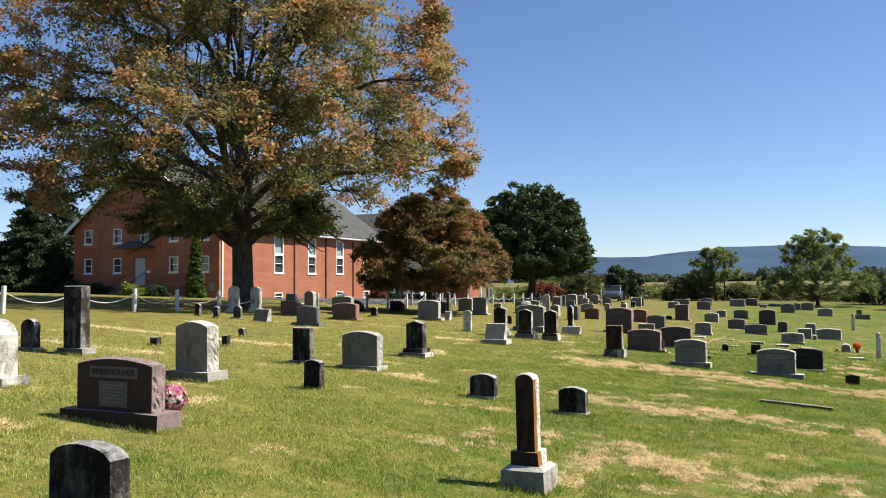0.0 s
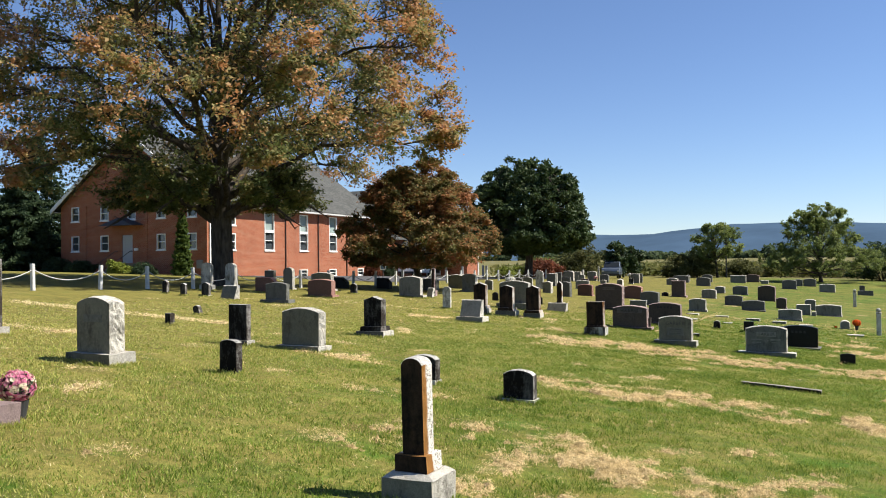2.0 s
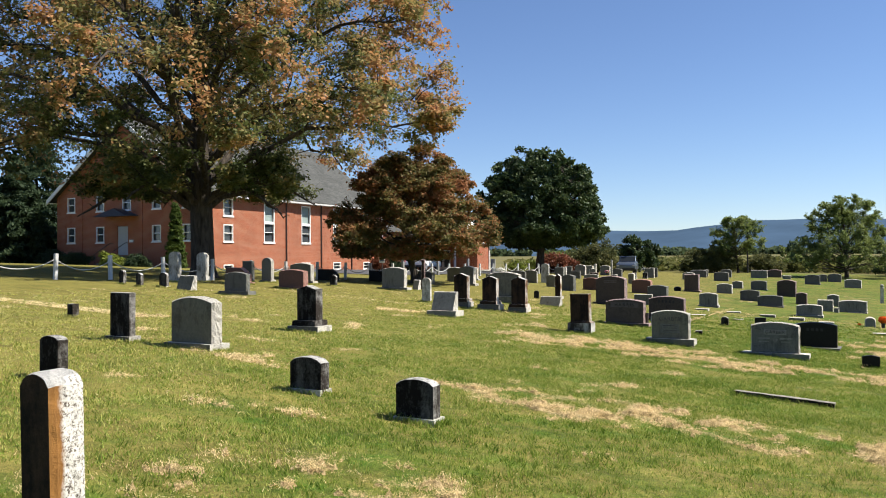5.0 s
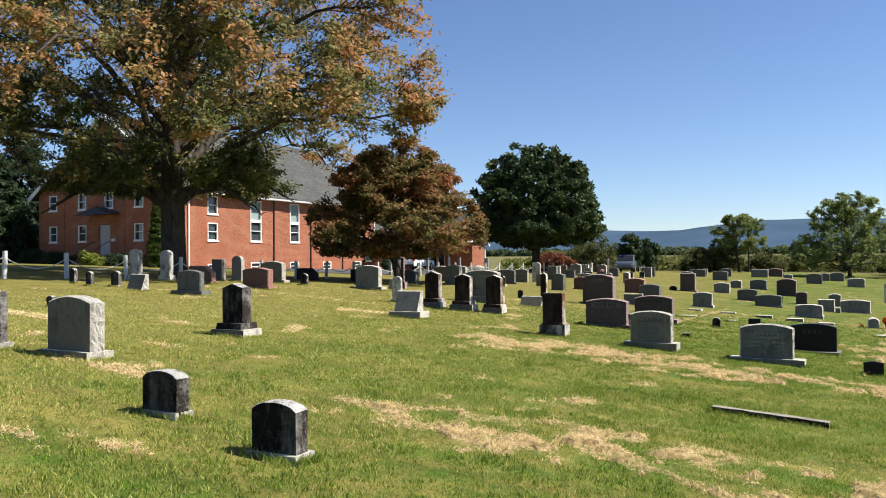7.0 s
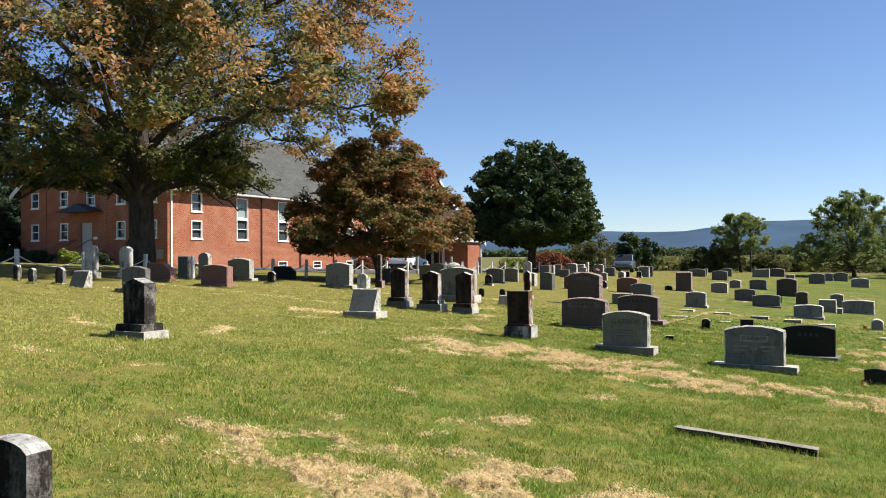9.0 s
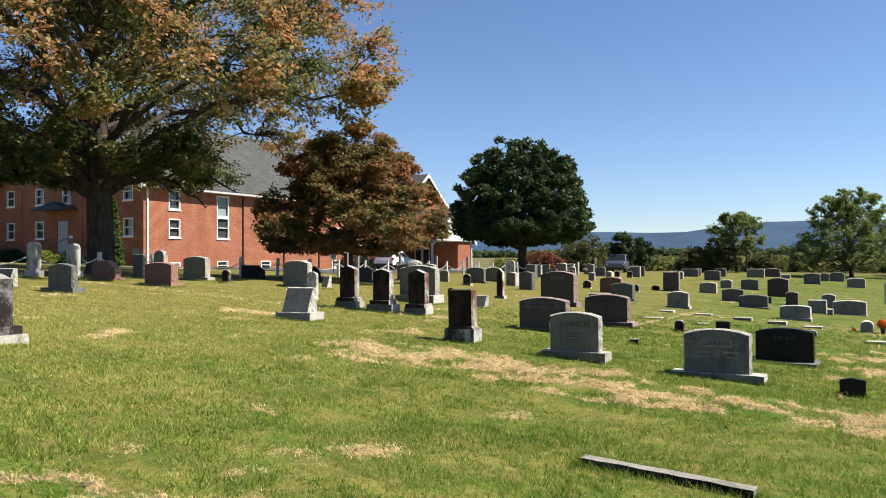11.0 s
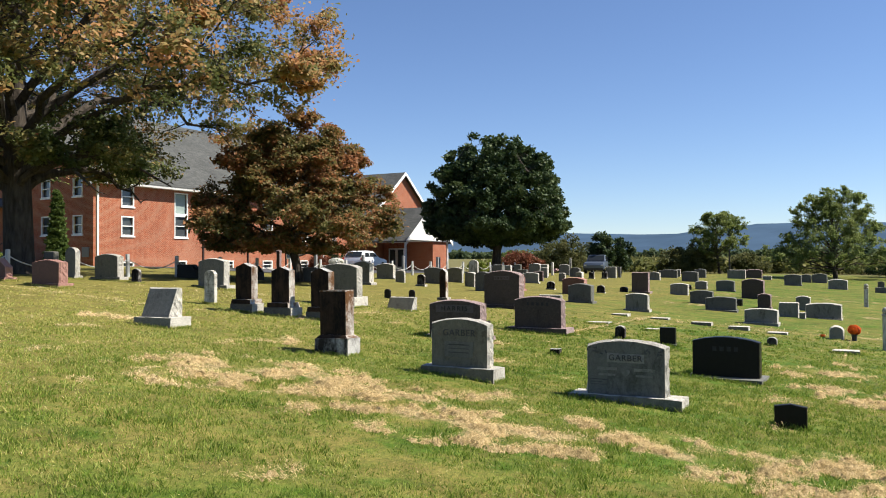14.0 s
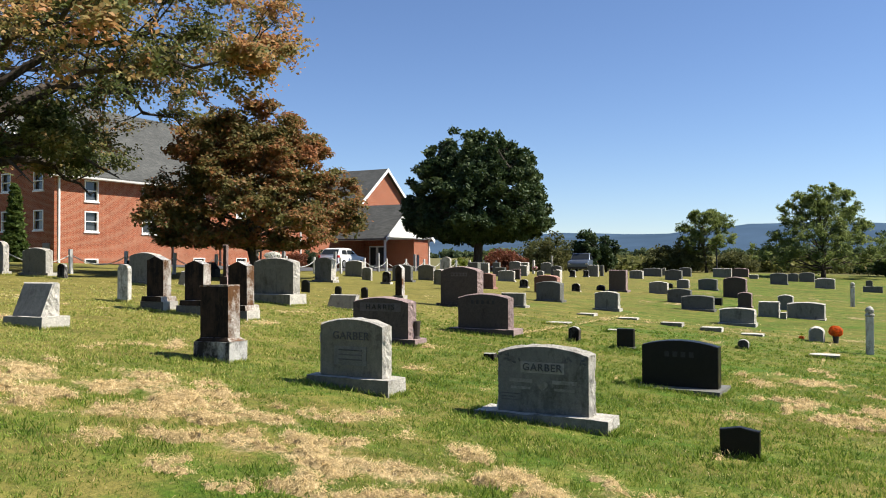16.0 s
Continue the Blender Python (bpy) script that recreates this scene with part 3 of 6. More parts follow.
gable_lo = [(y - 0.95, y, 2.58, 3.85) for i, y in enumerate(lefts) if i != 2]
gable_hi = [(y - 0.95, y, 5.08, 6.3) for y in lefts]
door_hole = (51.2, 52.4, 1.55, 3.85)
part("wall", pierced("y", CY0, CX0, CX1, -0.8, EAVE, long_holes, 0.3, -1), BRICK, church, "sunlit orange red brick wall")
part("wall", pierced("x", CX0, CY0 + 0.3, CY1, -0.4, EAVE, gable_lo + gable_hi + [door_hole], 0.3, -1), BRICK, church, "brick front wall")
part("wall", box_bm(CX0 + 0.3, CX1, CY1 - 0.3, CY1, -0.8, EAVE), BRICK, church)
part("wall", box_bm(CX1 - 0.3, CX1, CY0 + 0.3, CY1 - 0.3, -0.8, EAVE), BRICK, church)
mid_y = (CY0 + CY1) / 2
for gx0, gx1 in ((CX0, CX0 + 0.3), (CX1 - 0.3, CX1)):
    vs = [(x, y, z) for x in (gx0, gx1) for y, z in ((CY0, EAVE), (CY1, EAVE), (mid_y, RIDGE - 0.12))]
    part("gable", mesh_from("gable", vs, [(0, 2, 1), (3, 4, 5), (0, 1, 4, 3), (1, 2, 5, 4), (2, 0, 3, 5)]), BRICK, church)
pitch = (RIDGE - EAVE) / (mid_y - CY0)
for sgn in (-1, 1):
    ye = mid_y + sgn * (mid_y - CY0 + 0.55)
    ze = RIDGE - pitch * (mid_y - CY0 + 0.55)
    vs = [(x, y, z + dz) for x in (CX0 - 0.55, CX1 + 0.4) for y, z in ((ye, ze), (mid_y, RIDGE)) for dz in (0.0, 0.16)]
    part("roof", mesh_from("roof", vs, [(0, 4, 6, 2), (1, 3, 7, 5), (0, 1, 5, 4), (2, 6, 7, 3), (0, 2, 3, 1), (4, 5, 7, 6)]), SHINGLE, church)
    lo, hi = sorted((ye, ye + sgn * 0.1))
    # greyer post paint on the gutter puts the eave's shade into its colour
    part("gutter", box_bm(CX0 - 0.55, CX1 + 0.4, lo, hi, ze - 0.07, ze + 0.06), POSTWHITE, church, "white eaves gutter")
    lo, hi = sorted((ye, mid_y + sgn * (mid_y - CY0)))
    part("soffit", box_bm(CX0 - 0.5, CX1 + 0.35, lo + 0.01, hi, ze - 0.06, ze - 0.03), WHITE, church)
    vs = [(x, y, z + dz) for x in (CX0 - 0.62, CX0 - 0.552) for y, z in ((ye, ze), (mid_y, RIDGE)) for dz in (-0.2, 0.18)]
    part("rake_board", mesh_from("rake_board", vs, [(0, 4, 6, 2), (1, 3, 7, 5), (0, 1, 5, 4), (2, 6, 7, 3), (0, 2, 3, 1), (4, 5, 7, 6)]), WHITE, church, "white rake trim")
for h in small_long:
    window("y", CY0, *h, -1, church, [((h[2] + h[3]) / 2, 0.06)])
for h in tall_long:
    window("y", CY0, *h, -1, church, [(3.35, 0.05), (4.14, 0.22)], 4.1)
for h in cellar:
    window("y", CY0, *h, -1, church, [((h[2] + h[3]) / 2, 0.05)])
for h in gable_lo + gable_hi:
    window("x", CX0, *h, -1, church, [((h[2] + h[3]) / 2, 0.06)])
for x in (58.15, 63.0, 67.72):
    part("pilaster", box_bm(x + 0.1, x + 1.0, CY0 - 0.06, CY0, -0.6, EAVE - 0.02), BRICK, church)
    part("downspout", box_bm(x - 0.05, x + 0.06, CY0 - 0.09, CY0 - 0.003, 0.1, EAVE), BROWN_METAL, church, "dark brown downspout")
for x in (48.86, 73.0):
    part("downspout", box_bm(x - 0.06, x + 0.06, CY0 - 0.1, CY0 - 0.003, 0.1, EAVE), WHITE, church, "white downspout")
for y in (56.8, 49.9):
    part("pilaster", box_bm(CX0 - 0.06, CX0, y - 0.35, y + 0.35, -0.3, EAVE), BRICK, church)
door = part("door", box_bm(CX0 + 0.06, CX0 + 0.12, 51.22, 52.38, 1.56, 3.82), DOORPAINT, church, "plain off-white door")
part("door_handle", box_bm(CX0 + 0.02, CX0 + 0.06, 51.35, 51.42, 2.5, 2.62), GALV, door)
cv = [(x, y, z) for x, y, z in ((CX0 - 1.3, 49.9, 4.55), (CX0 - 1.3, 53.7, 4.55), (CX0, 53.7, 4.6), (CX0, 49.9, 4.6), (CX0 - 0.9, 51.8, 5.2), (CX0, 51.8, 5.2))]
part("canopy", mesh_from("canopy", cv, [(0, 3, 2, 1), (0, 1, 4), (1, 2, 5, 4), (3, 0, 4, 5)]), ROOFDARK, church, "dark hipped door canopy")
for k in range(5):
    part("step", box_bm(CX0 - 2.0 + 0.3 * k, CX0, 50.9, 52.7, 0.3, 0.75 + 0.19 * k), CONCRETE, church)
for y in (50.95, 52.65):
    v, f = tube([(CX0 - 1.9, y, 0.8), (CX0 - 1.9, y, 1.65), (CX0 - 0.5, y, 2.5), (CX0 - 0.2, y, 2.5)], [0.025] * 4, 6)
    part("handrail", mesh_from("handrail", v, f), POLE, church)
part("service_box", box_bm(CX0 - 0.12, CX0, 43.7, 44.3, 1.1, 1.75, 0.02), GALV, church)
part("mailbox", box_bm(CX0 - 0.1, CX0, 50.55, 50.95, 2.55, 2.75, 0.01), WHITE, church)


# the wing and its entrance porch
wing = tagged(new("church_wing"), "brick side wing with grey gable and white porch", "church wing")
WX0, WX1, WRX, WR, WE = 89.3, 99.7, 94.5, 11.05, 7.1
part("wall", box_bm(WX0, WX1, 47.9, 48.2, -1, WE), BRICK, wing)
part("wall", box_bm(WX0, WX0 + 0.3, 48.2, 62, -1, WE), BRICK, wing)
part("wall", box_bm(WX1 - 0.3, WX1, 48.2, 62, -1, WE), BRICK, wing)
vs = [(x, y, z) for y in (47.9, 48.2) for x, z in ((WX0, WE), (WX1, WE), (WRX, WR - 0.1))]
part("gable", mesh_from("gable", vs, [(0, 1, 2), (3, 5, 4), (0, 3, 4, 1), (1, 4, 5, 2), (2, 5, 3, 0)]), BRICK, wing)


def gable_roof(parent, x0, x1, xr, ze, zr, y0, y1, over):
    for xe in (x0 - over, x1 + over):
        vs = [(x, y, z + dz) for y in (y0, y1) for x, z in ((xe, ze - over * (zr - ze) / (xr - x0)), (xr, zr)) for dz in (0.0, 0.14)]
        part("roof", mesh_from("roof", vs, [(0, 4, 6, 2), (1, 3, 7, 5), (0, 1, 5, 4), (2, 6, 7, 3), (0, 2, 3, 1), (4, 5, 7, 6)]), SHINGLE, parent)
        vs = [(x, y, z + dz) for y in (y0 - 0.07, y0 - 0.002) for x, z in ((xe, ze - over * (zr - ze) / (xr - x0)), (xr, zr)) for dz in (-0.22, 0.16)]
        part("rake_board", mesh_from("rake_board", vs, [(0, 4, 6, 2), (1, 3, 7, 5), (0, 1, 5, 4), (2, 6, 7, 3), (0, 2, 3, 1), (4, 5, 7, 6)]), WHITE, parent, "white rake trim")


gable_roof(wing, WX0, WX1, WRX, WE, WR, 47.45, 62, 0.35)
# low link between the church and the wing
part("wall", pierced("y", 43.5, CX1, WX0, -1, 3.9, [(74.2, 75.2, 2.35, 3.25)], 0.3, -1), BRICK, wing)
window("y", 43.5, 74.2, 75.2, 2.35, 3.25, -1, wing, [(2.8, 0.05)])
vs = [(x, y, z) for x in (CX1, WX0) for y, z in ((43.1, 3.9), (47.5, 5.4), (47.5, 3.9))]
part("roof", mesh_from("roof", vs, [(0, 1, 4, 3), (0, 3, 5, 2), (0, 2, 1), (3, 4, 5)]), SHINGLE, wing)
# porch
PX0, PX1, PRX, PR, PE, PY = 78.1, 86.75, 82.45, 5.9, 2.74, 37.4
gable_roof(wing, PX0, PX1, PRX, PE, PR, PY, 46.5, 0.3)
vs = [(x, y, z) for y in (PY + 0.05, PY + 0.2) for x, z in ((PX0, PE), (PX1, PE), (PRX, PR - 0.1))]
part("porch_gable", mesh_from("porch_gable", vs, [(0, 1, 2), (3, 5, 4), (0, 3, 4, 1), (1, 4, 5, 2), (2, 5, 3, 0)]), SIDING, wing, "white sided porch gable")
for k in range(14):
    z = PE + 0.12 + 0.2 * k
    half = (PX1 - PX0) / 2 * (PR - 0.1 - z) / (PR - 0.1 - PE)
    if half > 0.15:
        part("siding_board", box_bm(PRX - half, PRX + half, PY + 0.03, PY + 0.05, z - 0.09, z + 0.085), SIDING, wing)
part("fascia", box_bm(PX0 - 0.2, PX0 - 0.1, PY, 43.4, PE - 0.25, PE - 0.02), WHITE, wing)
part("porch_ceiling", box_bm(PX0 - 0.05, PX1, PY + 0.2, 43.4, PE - 0.06, PE), WHITE, wing)
v79 = 83.4
part("vestibule_wall", pierced("x", v79, 37.95, 43.4, -0.9, PE - 0.06, [(41.0, 42.9, -0.1, 2.1)], 0.25, -1), BRICK, wing)
part("vestibule_wall", box_bm(v79, 86.2, 37.7, 37.95, -0.9, PE - 0.06), BRICK, wing)
part("vestibule_wall", box_bm(85.95, 86.2, 37.95, 43.4, -0.9, PE - 0.06), BRICK, wing)
for y0, y1 in ((41.02, 41.94), (41.96, 42.88)):
    d = new("door")
    d.parent = wing
    bm = box_bm(v79 + 0.05, v79 + 0.11, y0, y0 + 0.13, -0.08, 2.07)
    box_bm(v79 + 0.05, v79 + 0.11, y1 - 0.13, y1, -0.08, 2.07, bm=bm)
    box_bm(v79 + 0.05, v79 + 0.11, y0 + 0.13, y1 - 0.13, -0.08, 0.2, bm=bm)
    box_bm(v79 + 0.05, v79 + 0.11, y0 + 0.13, y1 - 0.13, 1.95, 2.07, bm=bm)
    part("door_frame", bm, WHITE, d)
    part("pane", box_bm(v79 + 0.07, v79 + 0.09, y0 + 0.13, y1 - 0.13, 0.2, 1.95), GLASS, d)
for px, py in ((78.3, 37.8), (86.6, 37.8)):
    bm = bmesh.new()
    bmesh.ops.create_cone(bm, cap_ends=True, segments=16, radius1=0.13, radius2=0.11, depth=PE + 0.3, matrix=Matrix.Translation((px, py, (PE - 0.36) / 2)))
    part("column", bm, WHITE, wing, "white round porch column")
part("porch_slab", box_bm(77.8, 87.0, 37.2, 43.4, -1.0, -0.1), CONCRETE, wing)


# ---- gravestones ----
# in most pairs the front colour carries shade, the side colour sunlight
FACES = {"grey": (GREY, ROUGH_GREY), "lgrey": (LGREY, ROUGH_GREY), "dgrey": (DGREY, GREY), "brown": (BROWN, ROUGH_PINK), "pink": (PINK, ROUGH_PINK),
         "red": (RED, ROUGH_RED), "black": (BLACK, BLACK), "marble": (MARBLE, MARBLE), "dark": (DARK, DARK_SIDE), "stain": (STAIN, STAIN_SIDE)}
TINT = {"grey": "grey granite", "lgrey": "pale grey granite", "dgrey": "dark grey granite", "brown": "brown granite", "pink": "mahogany granite",
        "red": "red granite", "black": "polished black granite", "marble": "white marble", "dark": "blackened weathered marble", "stain": "brown-stained old marble"}
SHAPE = {"serp": "with a gently arched top", "round": "with a rounded top", "arch": "with a curved top", "gable": "with a peaked top", "flat": "with a flat top", "slope": "with a sloping top"}


def outline(w, h, top):
    """The front of a stone, from the lower left round to the lower right, as (across, up)."""
    a = w / 2
    if top == "flat":
        crown = [(-a, h), (a, h)]
    elif top == "gable":
        crown = [(-a, h * 0.90), (-a * 0.9, h * 0.90), (0, h), (a * 0.9, h * 0.90), (a, h * 0.90)]
    elif top == "slope":
        crown = [(-a, h), (a * 0.35, h), (a, h * 0.55)]
    else:
        drop = {"serp": min(0.13 * w, 0.12 * h), "round": min(0.30 * w, 0.3 * h), "arch": 0.15 * w}[top]
        n = 9
        crown = [(-a + 2 * a * k / n, h - drop + drop * math.sin(math.pi * k / n) ** (0.8 if top == "serp" else 0.55)) for k in range(n + 1)]
    pts = [(-a, -0.12), *crown, (a, -0.12)]
    out = []
    for (p, q), (r, s) in zip(pts, pts[1:]):
        m = max(1, int(math.hypot(r - p, s - q) / 0.05))
        out += [(p + (r - p) * k / m, q + (s - q) * k / m) for k in range(m)]
    return out + [pts[-1]]


def slab_mesh(name, w, d, h, top, face, side, rough, lean_back=0.0, seed=0, cap=None):
    """A stone with smooth faces and sides that are rock-pitched (rough) or sawn, from its outline."""
    rng = random.Random(seed)
    ring = outline(w, h, top)
    n, layers = len(ring), 6
    verts = []
    for k in range(layers + 1):
        f = k / layers
        x = -d / 2 + d * f
        for u, z in ring:
            edge = k in (0, layers)
            grow = 0.0 if edge else (rng.uniform(0.0, 0.026) * rough + 0.004)
            cu, cz = u / (w / 2 + 1e-6), max(0.0, z / h)
            uu = u + grow * cu
            zz = z + (grow * 0.7 if cz > 0.75 else 0.0)
            xx = x + (lean_back * max(0.0, zz) * (1 - f)) + (rng.uniform(-0.010, 0.010) * rough if 0 < k < layers else 0)
            verts.append((xx, -uu, zz))
    faces = [tuple(range(n)), tuple(layers * n + i for i in range(n))[::-1]]
    idx = [0, 0]
    for k in range(layers):
        for i in range(n):
            j = (i + 1) % n
            faces.append((k * n + i, (k + 1) * n + i, (k + 1) * n + j, k * n + j))
            idx.append(1)
    me = mesh_from(name, verts, faces, face, side)
    me.polygons.foreach_set("material_index", idx)
    bm = bmesh.new()
    bm.from_mesh(me)
    bmesh.ops.recalc_face_normals(bm, faces=bm.faces)
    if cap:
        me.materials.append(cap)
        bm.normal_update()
        # upward faces get the paler material: sunlight put into the colour, with mottling
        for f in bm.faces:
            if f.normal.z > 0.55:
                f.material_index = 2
    bm.to_mesh(me)
    bm.free()
    return me


def block_mesh(name, w, d, h, face, side, rough, seed=0, taper=0.0, sink=0.14):
    """A base block: subdivided box with chipped, uneven edges."""
    rng = random.Random(seed)
    nu, nd, nh = max(2, int(w / 0.16)), max(2, int(d / 0.16)), 2
    bm = bmesh.new()
    bmesh.ops.create_cube(bm, size=1.0)
    bmesh.ops.subdivide_edges(bm, edges=[e for e in bm.edges if abs(e.verts[0].co.y - e.verts[1].co.y) > 0.5], cuts=nu - 1)
    bmesh.ops.subdivide_edges(bm, edges=[e for e in bm.edges if abs(e.verts[0].co.x - e.verts[1].co.x) > 0.5], cuts=nd - 1, use_grid_fill=True)
    for v in bm.verts:
        t = 1 - taper * (v.co.z + 0.5)
        j = 0.008 + 0.012 * rough
        v.co = Vector((v.co.x * d * t + rng.uniform(-j, j) * 0.6, v.co.y * w * t + rng.uniform(-j, j) * 0.6, -sink + (v.co.z + 0.5) * (h + sink) + (rng.uniform(-j, 0) * 0.5 if v.co.z > 0 else 0)))
    me = bpy.data.meshes.new(name)
    bm.normal_update()
    # first material for the front in shade, second for the lit sides
    for f in bm.faces:
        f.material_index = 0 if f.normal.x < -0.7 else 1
    bm.to_mesh(me)
    bm.free()
    me.materials.append(face)
    me.materials.append(side)
    return me


COUNT = [0]
FOOT = []            # where the stones stand, for the taller grass at their feet


def gravestone(kind, top, tint, x, y, w, d, h, plinth=None, style="", name="gravestone", label="", lean=0.0, tip=0.0):
    """One grave marker facing -x: its body and, where it has them, its base, step and cap. Returns it."""
    COUNT[0] += 1
    seed = COUNT[0]
    rng = random.Random(seed * 17)
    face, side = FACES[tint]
    rough = 0.15 if tint in ("black", "marble") else 0.3 if tint in ("dark", "stain") else 1.0
    base = tagged(new(name), label or f"{TINT[tint]} {'slant ' if kind == 'slant' else 'flat ' if kind == 'flat' else ''}gravestone {SHAPE[top] if kind == 'slab' else 'set in the grass'}", "gravestone", "gravestones of the cemetery")
    depth, width = (plinth[1], plinth[0]) if plinth else (d, w)
    z = gz(x - depth / 2, y - width / 2 * 0.8)
    FOOT.append((x, y, depth, width))
    base.location, base.rotation_euler = (x, y, z), (radians(lean), radians(tip + rng.uniform(-0.5, 0.5)), radians(rng.uniform(-2.0, 2.0)))
    up = 0.0
    if plinth:
        pw, pd, ph = plinth
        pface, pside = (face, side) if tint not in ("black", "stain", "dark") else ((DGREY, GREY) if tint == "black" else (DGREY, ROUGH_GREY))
        # plinth front darker, sides pale: shade and sun held in the colour
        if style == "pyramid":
            pface, pside = DARK_SIDE, SUNLIT_MARBLE
        if style == "marblebase":
            pface = pside = MARBLE
        part("plinth", block_mesh("plinth", pw, pd, ph, pface, pside, rough, seed), None, base)
        up = ph
        if style == "step":
            part("step", block_mesh("step", w * 1.22, d * 1.7 + 0.06, 0.10, face, side, rough, seed + 1, 0.06, 0.0), None, base).location.z = up
            up += 0.10
            h -= 0.10
        if style == "pyramid":
            part("shoulder", block_mesh("shoulder", pw * 0.97, pd * 0.97, 0.05, face, side, rough, seed + 1, 0.22, 0.0), None, base).location.z = up
            up += 0.05
            h -= 0.05
    if style == "whitebase":
        part("plinth", block_mesh("plinth", w * 1.05, d + 0.05, 0.06, MARBLE, MARBLE, 0.4, seed), None, base)
    if kind == "slant":
        me = slab_mesh("body", w, d, h, "flat", face, side, rough, d * 0.62 / h, seed)
    elif kind == "flat":
        me = block_mesh("body", w, d, h, face, side, rough * 0.6, seed)
    else:
        me = slab_mesh("body", w, d, h, top, face, side, rough, 0.0, seed, SUNLIT_MARBLE if tint in ("dark", "stain") else None)
    part("body", me, None, base).location.z = up
    if style == "pyramid":
        part("cap", block_mesh("cap", w * 1.03, d * 1.06, 0.025, side, side, rough, seed + 3, 0.04, 0.0), None, base).location.z = up + h
    base["up"] = up
    return base


def writing(stone, text, size, across, z, depth, mat, name="lettering"):
    """Raised letters on the front of a stone, in its own coordinates."""
    c = bpy.data.curves.new(name, "FONT")
    c.body, c.size, c.extrude, c.align_x, c.align_y = text, size, 0.004, "CENTER", "CENTER"
    c.space_character = 1.12
    c.materials.append(mat)
    ob = new(name, c)
    ob.parent = stone
    ob.matrix_basis = Matrix(((0, 0, -1, -depth / 2 - 0.004), (-1, 0, 0, across), (0, 1, 0, z), (0, 0, 0, 1)))
    return ob


def panel(stone, name, w, h, across, z, depth, mat, proud=0.004):
    ob = part(name, box_bm(-depth / 2 - proud, -depth / 2 + 0.01, across - w / 2, across + w / 2, z - h / 2, z + h / 2), mat, stone)
    return ob


# each marker: kind, top, stone, x, y, width, thickness, height, base (width, depth, height), style
gravestone("slant", "flat", "grey", 23.44, 9.72, 0.63, 0.31, 0.47, (0.86, 0.46, 0.19))
gravestone("slab", "round", "marble", 27.45, 12.52, 0.30, 0.10, 0.79)
gravestone("slab", "gable", "stain", 26.96, 10.99, 0.44, 0.20, 0.87, (0.62, 0.37, 0.20), "step")
gravestone("slab", "gable", "stain", 27.03, 10.05, 0.46, 0.20, 0.85, (0.70, 0.40, 0.21), "step")
gravestone("slab", "gable", "stain", 27.28, 9.20, 0.45, 0.20, 0.91, (0.59, 0.36, 0.19), "step")
gravestone("slab", "flat", "stain", 23.22, 5.90, 0.45, 0.21, 0.67, (0.58, 0.32, 0.25), "pyramid", lean=-1.5, tip=1.5)
family_stone_a = gravestone("slab", "serp", "lgrey", 22.98, 3.74, 0.81, 0.18, 0.61, (1.06, 0.37, 0.17))
family_stone_b = gravestone("slab", "serp", "grey", 23.02, 1.57, 0.91, 0.20, 0.63, (1.34, 0.38, 0.13))
black_stone = gravestone("slab", "serp", "black", 26.60, 1.02, 0.98, 0.21, 0.60, (1.13, 0.70, 0.07))
gravestone("slab", "gable", "black", 22.90, -0.21, 0.31, 0.08, 0.26)
family_stone_c = gravestone("slab", "serp", "brown", 26.99, 5.87, 1.06, 0.26, 0.65, (1.38, 0.41, 0.11))
gravestone("slant", "flat", "lgrey", 31.34, 9.74, 0.75, 0.30, 0.35)
gravestone("slab", "serp", "lgrey", 30.80, 11.25, 1.20, 0.25, 0.84, (1.30, 0.59, 0.27))
broad_stone = gravestone("slab", "serp", "brown", 35.98, 8.92, 1.16, 0.37, 1.01, (1.41, 0.47, 0.14))
brown_stone = gravestone("slab", "serp", "brown", 29.88, 5.37, 1.05, 0.27, 0.65, (1.34, 0.50, 0.15))
gravestone("slab", "flat", "grey", 37.85, 8.13, 0.71, 0.18, 0.35, (0.87, 0.31, 0.07))
gravestone("slab", "serp", "dgrey", 41.94, 8.50, 0.86, 0.38, 0.62, (1.00, 0.48, 0.08))
gravestone("slab", "serp", "red", 47.34, 10.61, 0.99, 0.42, 0.74)
gravestone("slab", "serp", "grey", 39.95, 5.91, 0.72, 0.25, 0.50, (0.85, 0.38, 0.09))
gravestone("slab", "flat", "brown", 52.35, 9.01, 0.79, 0.29, 0.90, (1.00, 0.49, 0.10))
gravestone("slab", "round", "dark", 30.38, 3.75, 0.20, 0.13, 0.28)
gravestone("slab", "flat", "black", 30.16, 2.71, 0.30, 0.12, 0.32, (0.37, 0.22, 0.05))
gravestone("slab", "flat", "dark", 26.70, 3.83, 0.16, 0.13, 0.10)
gravestone("slab", "round", "dark", 32.33, 0.98, 0.19, 0.13, 0.19)
gravestone("flat", "flat", "grey", 33.52, 5.20, 0.58, 0.35, 0.07)
gravestone("flat", "flat", "lgrey", 37.19, 5.67, 0.48, 0.35, 0.07)
gravestone("flat", "flat", "lgrey", 37.01, 4.47, 0.50, 0.35, 0.07)
gravestone("flat", "flat", "lgrey", 36.39, 3.20, 0.52, 0.35, 0.10)
gravestone("flat", "flat", "lgrey", 36.04, 2.19, 0.50, 0.35, 0.10)
gravestone("flat", "flat", "lgrey", 35.79, 1.22, 0.47, 0.35, 0.06)
gravestone("flat", "flat", "grey", 32.38, -0.44, 0.53, 0.35, 0.08)
gravestone("flat", "flat", "grey", 33.10, 3.76, 0.32, 0.35, 0.06)
